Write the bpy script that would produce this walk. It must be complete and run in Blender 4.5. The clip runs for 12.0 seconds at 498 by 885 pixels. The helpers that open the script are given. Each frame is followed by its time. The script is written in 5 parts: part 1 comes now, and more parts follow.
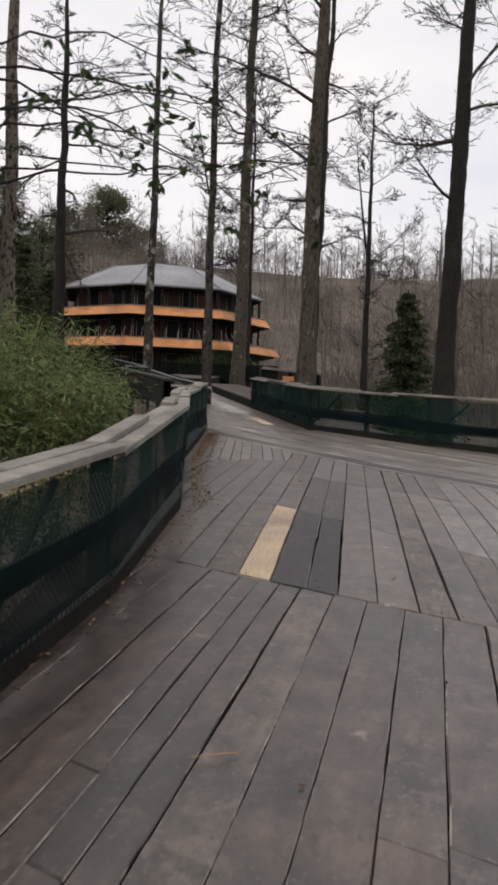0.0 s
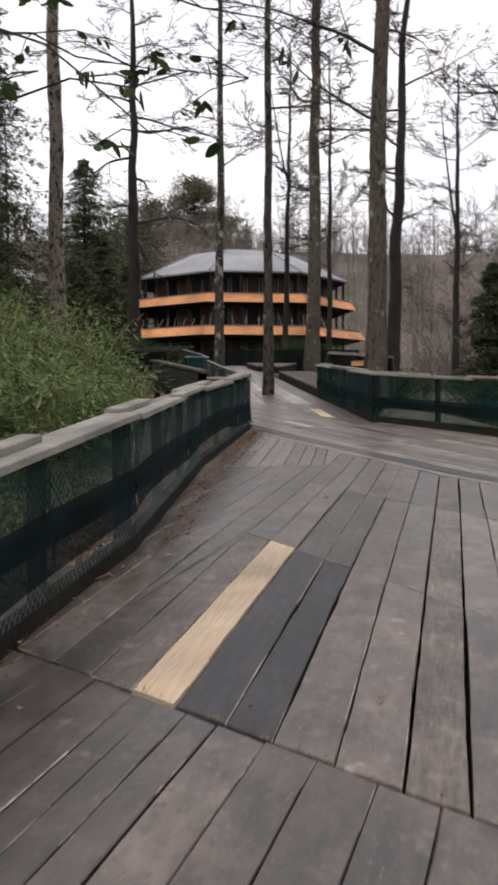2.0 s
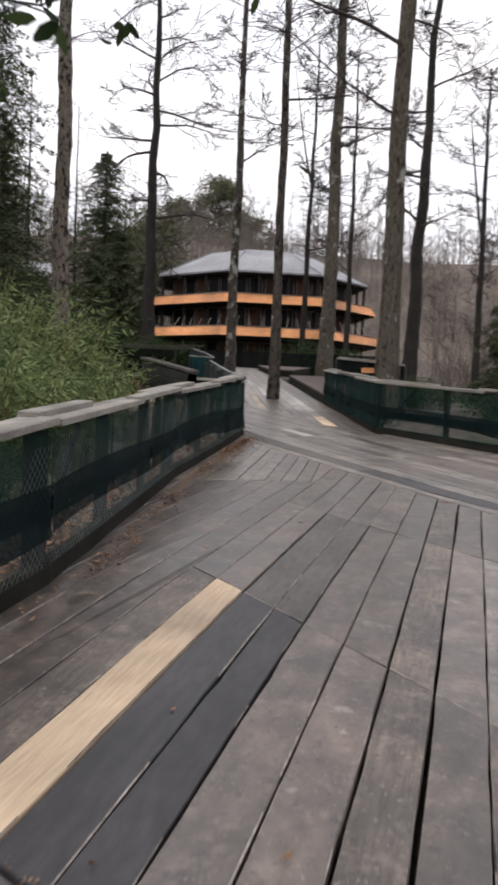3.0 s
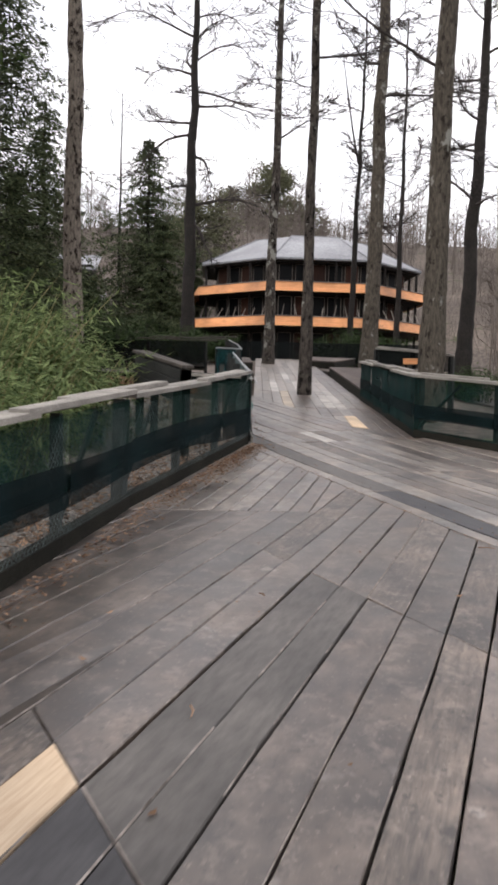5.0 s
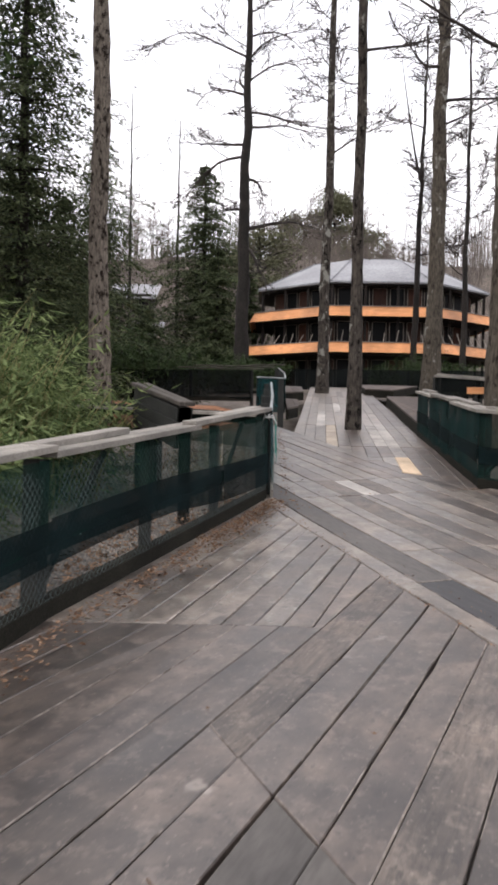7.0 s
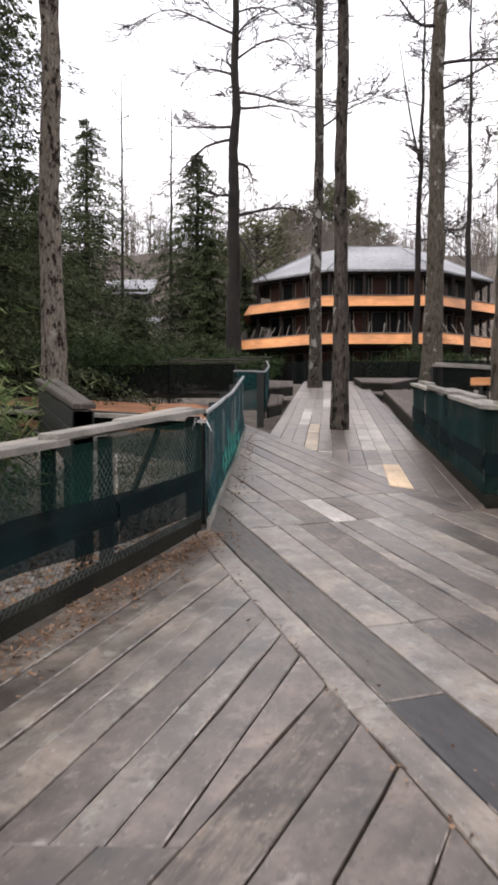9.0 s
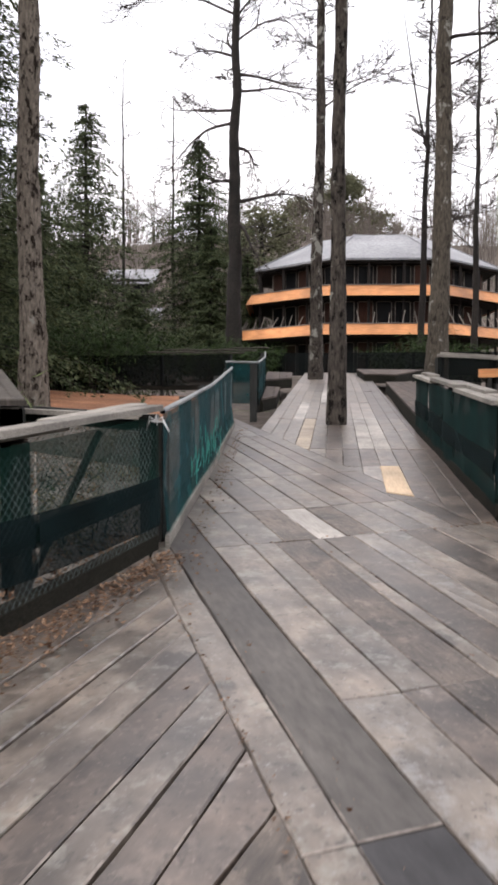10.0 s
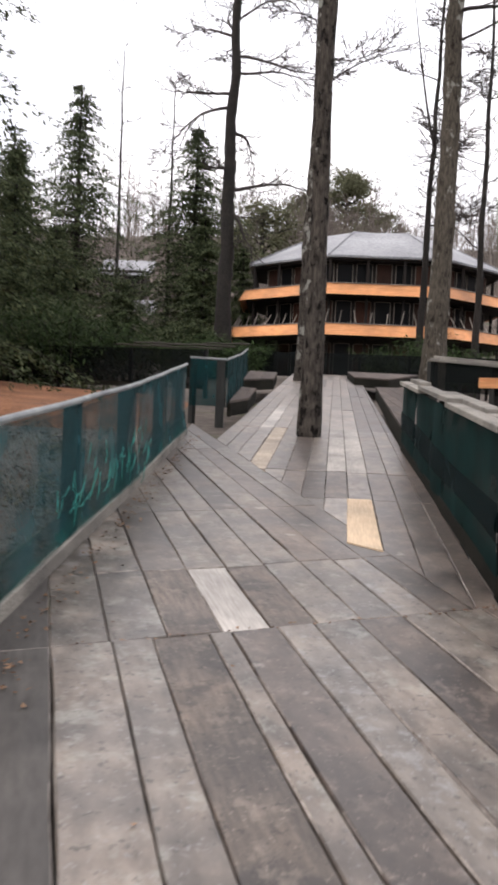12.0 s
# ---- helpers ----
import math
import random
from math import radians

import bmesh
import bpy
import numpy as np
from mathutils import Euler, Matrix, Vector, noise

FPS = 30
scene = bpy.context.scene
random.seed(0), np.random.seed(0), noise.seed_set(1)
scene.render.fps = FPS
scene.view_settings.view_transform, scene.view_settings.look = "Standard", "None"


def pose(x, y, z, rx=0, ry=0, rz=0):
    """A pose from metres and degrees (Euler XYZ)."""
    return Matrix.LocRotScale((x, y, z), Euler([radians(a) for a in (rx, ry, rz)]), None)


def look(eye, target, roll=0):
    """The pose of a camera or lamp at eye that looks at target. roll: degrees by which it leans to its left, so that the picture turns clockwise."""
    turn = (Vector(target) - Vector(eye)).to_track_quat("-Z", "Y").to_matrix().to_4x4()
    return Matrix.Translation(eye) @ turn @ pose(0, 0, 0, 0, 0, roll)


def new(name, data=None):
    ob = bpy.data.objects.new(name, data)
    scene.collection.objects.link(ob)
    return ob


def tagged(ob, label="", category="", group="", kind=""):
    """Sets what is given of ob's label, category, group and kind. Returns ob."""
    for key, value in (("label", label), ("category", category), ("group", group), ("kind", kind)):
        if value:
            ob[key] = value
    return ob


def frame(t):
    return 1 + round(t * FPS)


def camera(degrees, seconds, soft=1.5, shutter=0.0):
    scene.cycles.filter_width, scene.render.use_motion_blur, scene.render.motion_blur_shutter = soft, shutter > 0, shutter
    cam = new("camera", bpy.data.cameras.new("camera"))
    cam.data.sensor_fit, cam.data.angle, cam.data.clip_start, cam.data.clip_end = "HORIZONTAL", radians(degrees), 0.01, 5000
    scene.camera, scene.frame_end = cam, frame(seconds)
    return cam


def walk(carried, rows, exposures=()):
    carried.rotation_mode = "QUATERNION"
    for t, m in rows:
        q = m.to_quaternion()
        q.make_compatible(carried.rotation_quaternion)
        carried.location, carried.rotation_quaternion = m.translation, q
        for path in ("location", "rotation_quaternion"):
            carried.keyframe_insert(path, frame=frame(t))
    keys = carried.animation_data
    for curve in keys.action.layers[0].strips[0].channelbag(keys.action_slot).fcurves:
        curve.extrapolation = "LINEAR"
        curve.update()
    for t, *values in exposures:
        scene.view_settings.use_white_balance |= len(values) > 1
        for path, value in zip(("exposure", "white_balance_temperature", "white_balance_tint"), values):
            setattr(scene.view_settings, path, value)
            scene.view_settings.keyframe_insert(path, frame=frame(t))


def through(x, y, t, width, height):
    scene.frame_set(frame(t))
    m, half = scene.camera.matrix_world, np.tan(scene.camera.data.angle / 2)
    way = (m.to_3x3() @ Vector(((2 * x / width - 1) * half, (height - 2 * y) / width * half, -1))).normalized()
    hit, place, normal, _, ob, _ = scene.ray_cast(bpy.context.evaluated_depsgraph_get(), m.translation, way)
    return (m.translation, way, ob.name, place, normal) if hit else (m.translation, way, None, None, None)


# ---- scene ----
cam = camera(32.86, 12.0, soft=3.2, shutter=0.5)

# seconds, place, yaw, pitch and roll of the carried camera
PATH = [
    (0, -3.081, -5.736, 0.920, -14.75, -2.04, -1.92),
    (0.5, -2.704, -5.266, 0.924, -13.68, -2.33, 1.13),
    (1, -2.345, -4.794, 0.945, -10.96, -3.74, 1.35),
    (1.5, -2.019, -4.319, 0.997, -12.90, -4.48, 0.78),
    (2, -1.700, -3.848, 1.068, -8.14, -3.07, 0.21),
    (2.5, -1.430, -3.360, 1.087, -8.67, -2.50, -2.03),
    (3, -1.119, -2.845, 1.112, -6.80, -2.94, -2.23),
    (3.2, -1.008, -2.631, 1.128, -5.19, -3.06, -2.12),
    (4.8, -0.257, -0.853, 1.232, -0.68, -3.13, -2.58),
    (5, -0.177, -0.616, 1.250, -2.98, -3.66, -1.63),
    (5.5, 0.000, 0.000, 1.306, 1.40, -3.73, -1.45),
    (6, 0.137, 0.610, 1.352, 3.02, -2.41, -2.57),
    (6.5, 0.314, 1.188, 1.387, 0.92, -1.86, -1.19),
    (7, 0.481, 1.748, 1.416, 1.53, -1.91, -1.16),
    (7.5, 0.628, 2.332, 1.449, -0.57, -3.70, -0.27),
    (7.7, 0.686, 2.569, 1.459, -0.51, -3.54, -1.00),
    (9.3, 1.152, 4.500, 1.491, 2.62, -2.13, -0.40),
    (9.5, 1.197, 4.729, 1.498, 3.32, -2.37, -1.07),
    (10, 1.315, 5.291, 1.522, 2.36, -2.78, -0.18),
    (10.5, 1.457, 5.857, 1.567, 3.94, -2.54, -2.05),
    (11, 1.569, 6.413, 1.606, 3.11, -2.00, -1.87),
    (11.5, 1.700, 6.970, 1.632, 3.35, -2.11, -0.90),
    (12, 1.807, 7.508, 1.626, 2.27, -2.91, -2.48),
]
walk(cam, [(t, pose(x, y, z, 90 + pitch, roll, yaw)) for t, x, y, z, yaw, pitch, roll in PATH],
     exposures=[(0, -0.20, 6880, 14), (1.5, 0.06, 6800, 14), (3, 0.24, 6700, 14), (5.5, 0.57, 6700, 14), (7.5, 0.60, 6700, 15), (9.5, 0.70, 6760, 15), (12, 0.65, 6760, 15)])

# ---- overcast winter sky ----
world = bpy.data.worlds.new("overcast_sky")
scene.world = world
world.use_nodes = True
wn = world.node_tree.nodes
wl = world.node_tree.links
wn.clear()
w_out = wn.new("ShaderNodeOutputWorld")
w_bg = wn.new("ShaderNodeBackground")
w_sky = wn.new("ShaderNodeTexSky")
w_sky.sky_type = "NISHITA"
w_sky.sun_disc = False
w_sky.sun_elevation = radians(32)
w_sky.sun_rotation = radians(300)
w_mix = wn.new("ShaderNodeMixRGB")
w_map = wn.new("ShaderNodeMapping")
w_map.inputs["Scale"].default_value = (1.0, 1.0, 2.6)
w_noise = wn.new("ShaderNodeTexNoise")
w_noise.inputs["Scale"].default_value = 2.2
w_noise.inputs["Detail"].default_value = 5
w_ramp = wn.new("ShaderNodeValToRGB")
w_ramp.color_ramp.elements[0].position, w_ramp.color_ramp.elements[0].color = 0.30, (7.3, 7.7, 8.6, 1)
w_ramp.color_ramp.elements[1].position, w_ramp.color_ramp.elements[1].color = 0.62, (9.6, 9.6, 9.7, 1)
w_geo = wn.new("ShaderNodeTexCoord")
wl.new(w_geo.outputs["Generated"], w_map.inputs["Vector"])
wl.new(w_map.outputs["Vector"], w_noise.inputs["Vector"])
wl.new(w_noise.outputs["Fac"], w_ramp.inputs["Fac"])
w_mix.inputs["Fac"].default_value = 0.86
wl.new(w_sky.outputs["Color"], w_mix.inputs["Color1"])
wl.new(w_ramp.outputs["Color"], w_mix.inputs["Color2"])
wl.new(w_mix.outputs["Color"], w_bg.inputs["Color"])
w_bg.inputs["Strength"].default_value = 0.13
wl.new(w_bg.outputs["Background"], w_out.inputs["Surface"])

sun_data = bpy.data.lights.new("sun", "SUN")
sun_data.energy = 0.7
sun_data.angle = radians(25)
sun_data.color = (1.0, 0.97, 0.93)
sun = new("sun", sun_data)
sun.matrix_world = look((0, 0, 60), (22, 18, 25))


# ---- materials ----
def material(name):
    m = bpy.data.materials.new(name)
    m.use_nodes = True
    return m, m.node_tree.nodes, m.node_tree.links, m.node_tree.nodes["Principled BSDF"]


def ramp(nodes, stops):
    r = nodes.new("ShaderNodeValToRGB")
    els = r.color_ramp.elements
    while len(els) < len(stops):
        els.new(0.5)
    for e, (p, c) in zip(els, stops):
        e.position, e.color = p, (*c, 1)
    return r


def surface(name, dark, light, scale=(1, 1, 1), fine=18.0, coarse=1.3, rough=0.8, bump=0.3, vary=0.0, depth=0.01,
            spots=None, spec=0.3, blot=0.0):
    """A worn surface: grain and stains at two scales, relief, and a random tone for each object."""
    m, n, l, p = material(name)
    tc = n.new("ShaderNodeTexCoord")
    mp = n.new("ShaderNodeMapping")
    mp.inputs["Scale"].default_value = scale
    info = n.new("ShaderNodeObjectInfo")
    shift = n.new("ShaderNodeVectorMath")
    shift.operation = "MULTIPLY_ADD"
    shift.inputs[1].default_value = (37, 23, 11)
    l.new(info.outputs["Random"], shift.inputs[0])
    l.new(tc.outputs["Object"], shift.inputs[2])
    l.new(shift.outputs[0], mp.inputs["Vector"])
    a = n.new("ShaderNodeTexNoise")
    a.inputs["Scale"].default_value, a.inputs["Detail"].default_value, a.inputs["Roughness"].default_value = fine, 5, 0.6
    b = n.new("ShaderNodeTexNoise")
    b.inputs["Scale"].default_value, b.inputs["Detail"].default_value = coarse, 4
    l.new(mp.outputs[0], a.inputs["Vector"])
    l.new(shift.outputs[0], b.inputs["Vector"])
    mid = tuple((u + v) / 2 for u, v in zip(dark, light))
    ra = ramp(n, [(0.30, dark), (0.52, mid), (0.74, light)])
    l.new(a.outputs["Fac"], ra.inputs["Fac"])
    rb = ramp(n, [(0.3, (0.58, 0.58, 0.59)), (0.7, (1.32, 1.31, 1.29))])
    l.new(b.outputs["Fac"], rb.inputs["Fac"])
    mul = n.new("ShaderNodeMixRGB")
    mul.blend_type = "MULTIPLY"
    mul.inputs["Fac"].default_value = 1
    l.new(ra.outputs["Color"], mul.inputs["Color1"])
    l.new(rb.outputs["Color"], mul.inputs["Color2"])
    col = mul.outputs["Color"]
    if spots:
        c = n.new("ShaderNodeTexNoise")
        c.inputs["Scale"].default_value, c.inputs["Detail"].default_value = spots[1], 3
        l.new(shift.outputs[0], c.inputs["Vector"])
        rc = ramp(n, [(spots[2], (0, 0, 0)), (spots[2] + 0.06, (1, 1, 1))])
        l.new(c.outputs["Fac"], rc.inputs["Fac"])
        ms = n.new("ShaderNodeMixRGB")
        l.new(rc.outputs["Color"], ms.inputs["Fac"])
        l.new(col, ms.inputs["Color1"])
        ms.inputs["Color2"].default_value = (*spots[0], 1)
        col = ms.outputs["Color"]
    if vary:
        mr = n.new("ShaderNodeMapRange")
        mr.inputs["To Min"].default_value, mr.inputs["To Max"].default_value = 1 - vary, 1 + vary
        l.new(info.outputs["Random"], mr.inputs["Value"])
        mv = n.new("ShaderNodeVectorMath")
        mv.operation = "SCALE"
        l.new(col, mv.inputs[0])
        l.new(mr.outputs[0], mv.inputs["Scale"])
        col = mv.outputs[0]
    worn = b.outputs["Fac"]
    if blot:
        # stains and scuffing that run on from board to board
        g = n.new("ShaderNodeNewGeometry")
        w = n.new("ShaderNodeTexNoise")
        w.inputs["Scale"].default_value, w.inputs["Detail"].default_value, w.inputs["Roughness"].default_value = blot, 6, 0.62
        l.new(g.outputs["Position"], w.inputs["Vector"])
        rw = ramp(n, [(0.34, (0.60, 0.59, 0.60)), (0.5, (1.0, 0.99, 0.98)), (0.64, (1.42, 1.37, 1.32))])
        l.new(w.outputs["Fac"], rw.inputs["Fac"])
        mw = n.new("ShaderNodeMixRGB")
        mw.blend_type = "MULTIPLY"
        mw.inputs["Fac"].default_value = 1
        l.new(col, mw.inputs["Color1"])
        l.new(rw.outputs["Color"], mw.inputs["Color2"])
        col, worn = mw.outputs["Color"], w.outputs["Fac"]
        for size, lo, hi, tone, most in ((7.0, 0.535, 0.63, tuple(min(0.34, c * 1.9) for c in light), 0.40), (22.0, 0.57, 0.63, (0.018, 0.014, 0.012), 0.7),
                                         (40.0, 0.59, 0.65, tuple(min(0.36, c * 2.5) for c in light), 0.5)):
            f = n.new("ShaderNodeTexNoise")
            f.inputs["Scale"].default_value, f.inputs["Detail"].default_value, f.inputs["Roughness"].default_value = size, 7, 0.72
            l.new(shift.outputs[0], f.inputs["Vector"])
            rf = ramp(n, [(lo, (0, 0, 0)), (hi, (most, most, most))])
            l.new(f.outputs["Fac"], rf.inputs["Fac"])
            mf = n.new("ShaderNodeMixRGB")
            l.new(rf.outputs["Color"], mf.inputs["Fac"])
            l.new(col, mf.inputs["Color1"])
            mf.inputs["Color2"].default_value = (*tone, 1)
            col = mf.outputs["Color"]
        p.inputs["Sheen Weight"].default_value = 0.05
        p.inputs["Sheen Roughness"].default_value = 0.3
    l.new(col, p.inputs["Base Color"])
    p.inputs["Specular IOR Level"].default_value = spec
    rr = n.new("ShaderNodeMapRange")
    rr.inputs["To Min"].default_value, rr.inputs["To Max"].default_value = rough - 0.15, min(1, rough + 0.12)
    l.new(worn, rr.inputs["Value"])
    l.new(rr.outputs[0], p.inputs["Roughness"])
    bp = n.new("ShaderNodeBump")
    bp.inputs["Strength"].default_value, bp.inputs["Distance"].default_value = bump, depth
    l.new(a.outputs["Fac"], bp.inputs["Height"])
    l.new(bp.outputs[0], p.inputs["Normal"])
    return m


def leafy(name, dark, light, through=0.25, rough=0.8):
    """Leaves: a tone for each loose leaf, lit through a little."""
    m, n, l, p = material(name)
    g = n.new("ShaderNodeNewGeometry")
    r = ramp(n, [(0.0, dark), (1.0, light)])
    l.new(g.outputs["Random Per Island"], r.inputs["Fac"])
    l.new(r.outputs["Color"], p.inputs["Base Color"])
    p.inputs["Roughness"].default_value = rough
    p.inputs["Specular IOR Level"].default_value = 0.06
    t = n.new("ShaderNodeBsdfTranslucent")
    l.new(r.outputs["Color"], t.inputs["Color"])
    mx = n.new("ShaderNodeMixShader")
    mx.inputs["Fac"].default_value = through
    l.new(p.outputs[0], mx.inputs[1])
    l.new(t.outputs[0], mx.inputs[2])
    l.new(mx.outputs[0], n["Material Output"].inputs["Surface"])
    return m


def netting(name, colour, cover):
    """Woven shade netting: thread and holes too fine to model, let through as a veil."""
    m, n, l, p = material(name)
    tc = n.new("ShaderNodeTexCoord")
    noise_big = n.new("ShaderNodeTexNoise")
    noise_big.inputs["Scale"].default_value = 2.4
    l.new(tc.outputs["Object"], noise_big.inputs["Vector"])
    r = ramp(n, [(0.3, tuple(c * 0.6 for c in colour)), (0.7, tuple(c * 1.4 for c in colour))])
    l.new(noise_big.outputs["Fac"], r.inputs["Fac"])
    l.new(r.outputs["Color"], p.inputs["Base Color"])
    p.inputs["Roughness"].default_value = 0.9
    p.inputs["Specular IOR Level"].default_value = 0.08
    tr = n.new("ShaderNodeBsdfTransparent")
    mr = n.new("ShaderNodeMapRange")
    mr.inputs["To Min"].default_value, mr.inputs["To Max"].default_value = cover - 0.2, min(1.0, cover + 0.2)
    l.new(noise_big.outputs["Fac"], mr.inputs["Value"])
    mx = n.new("ShaderNodeMixShader")
    l.new(mr.outputs[0], mx.inputs["Fac"])
    l.new(tr.outputs[0], mx.inputs[1])
    l.new(p.outputs[0], mx.inputs[2])
    l.new(mx.outputs[0], n["Material Output"].inputs["Surface"])
    return m


M_DECK = surface("weathered_deck_wood", (0.041, 0.031, 0.026), (0.114, 0.090, 0.074), (1.3, 3.6, 3.6), 3.6, 3.4, 0.40, 0.3, 0.28, 0.004,
                 ((0.05, 0.040, 0.035), 2.6, 0.64), spec=0.9, blot=1.7)
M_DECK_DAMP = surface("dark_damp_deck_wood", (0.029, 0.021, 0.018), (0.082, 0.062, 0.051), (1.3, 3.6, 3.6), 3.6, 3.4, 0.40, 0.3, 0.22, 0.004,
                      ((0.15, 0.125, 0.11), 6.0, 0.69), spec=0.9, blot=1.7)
M_DECK_WORN = surface("worn_grey_brown_deck_wood", (0.090, 0.073, 0.060), (0.215, 0.182, 0.154), (1.5, 3.2, 3), 3.6, 3.0, 0.38, 0.28, 0.2, 0.004,
                      ((0.06, 0.048, 0.041), 3.4, 0.63), spec=0.9, blot=1.9)
M_DECK_SCUFF = surface("scuffed_deck_wood", (0.052, 0.039, 0.032), (0.130, 0.103, 0.085), (1.6, 3.0, 3), 3.4, 3.0, 0.38, 0.25, 0.34, 0.004,
                       ((0.20, 0.175, 0.155), 5.6, 0.66), spec=0.9, blot=1.7)
M_DECK_ROUGH = surface("rough_grained_deck_wood", (0.05, 0.039, 0.033), (0.15, 0.121, 0.098), (1.1, 9, 6), 5, 2.8, 0.52, 0.5, 0.2, 0.007,
                       ((0.045, 0.036, 0.031), 2.4, 0.60), spec=0.8, blot=1.7)
M_DECK_GREY = surface("silver_grey_deck_wood", (0.122, 0.102, 0.085), (0.27, 0.235, 0.202), (1.5, 3, 3), 3.6, 2.8, 0.35, 0.25, 0.32, 0.004,
                      ((0.07, 0.057, 0.05), 2.8, 0.65), spec=0.9, blot=1.7)
# worn board edges, with the light they catch put into the pale colour
M_EDGE = surface("pale_worn_lit_board_edge", (0.13, 0.11, 0.095), (0.40, 0.355, 0.32), (2, 2, 2), 9, 5.0, 0.8, 0.2, 0.2, 0.004)
M_SLATE = surface("dark_grey_composite_board", (0.031, 0.030, 0.032), (0.060, 0.058, 0.060), (1, 4, 3), 6, 1.6, 0.5, 0.2, 0.1, 0.003)
M_SLATE_PALE = surface("worn_grey_composite_board", (0.072, 0.066, 0.061), (0.130, 0.119, 0.110), (1, 4, 3), 6, 1.4, 0.55, 0.2, 0.1, 0.003)
M_FRESH = surface("new_pale_lumber", (0.46, 0.34, 0.23), (0.62, 0.49, 0.35), (0.8, 11, 4), 6, 1.0, 0.65, 0.25, 0.05, 0.003)
M_PALE_TAN = surface("bleached_tan_board", (0.34, 0.28, 0.22), (0.50, 0.43, 0.35), (0.9, 12, 4), 6, 1.4, 0.7, 0.35, 0.1, 0.004)
M_TWINE = surface("turquoise_twine", (0.02, 0.19, 0.155), (0.05, 0.34, 0.28), (1, 1, 1), 9, 3, 0.7, 0.1)
M_PALE = surface("bleached_board", (0.33, 0.305, 0.28), (0.52, 0.49, 0.455), (0.9, 12, 4), 6, 1.4, 0.75, 0.35, 0.1, 0.004)
M_RAIL = surface("silvered_rail_wood", (0.15, 0.137, 0.12), (0.34, 0.32, 0.285), (1.0, 14, 14), 6, 2.0, 0.8, 0.5, 0.15, 0.006)
M_POST = surface("dark_damp_post_wood", (0.016, 0.018, 0.017), (0.05, 0.05, 0.046), (9, 9, 1), 6, 1.6, 0.8, 0.4, 0.2, 0.006)
M_POST_GREY = surface("weathered_grey_post", (0.036, 0.031, 0.026), (0.10, 0.088, 0.076), (9, 9, 1), 6, 1.6, 0.85, 0.4, 0.2, 0.006)
M_TAN_SIDE = surface("faded_brown_boards", (0.06, 0.047, 0.04), (0.14, 0.11, 0.095), (1, 9, 9), 6, 1.6, 0.8, 0.3, 0.2, 0.005)
M_CURB = surface("dark_curb_timber", (0.009, 0.009, 0.007), (0.030, 0.028, 0.022), (1, 10, 10), 6, 1.6, 0.9, 0.5, 0.15, 0.008, spec=0.1)
M_NET = netting("dark_green_shade_net", (0.005, 0.025, 0.019), 0.64)
M_NET_TEAL = netting("teal_shade_net", (0.012, 0.056, 0.063), 0.78)
M_NET_BRIGHT = netting("turquoise_bunched_net", (0.012, 0.085, 0.075), 0.40)
M_NET_R = netting("dark_green_net_far_side", (0.006, 0.026, 0.022), 0.58)
M_NET_THICK = netting("thick_dark_green_net", (0.003, 0.018, 0.017), 1.06)
M_NET_DARK = netting("dark_teal_net", (0.006, 0.035, 0.038), 0.9)
M_PIPE = surface("pale_worn_rail", (0.20, 0.215, 0.22), (0.36, 0.375, 0.375), (1, 1, 1), 6, 2, 0.6, 0.1)
M_NET_FOLD = netting("folded_net_band", (0.004, 0.011, 0.012), 0.92)
M_NET_BLACK = netting("black_net", (0.007, 0.009, 0.009), 0.93)
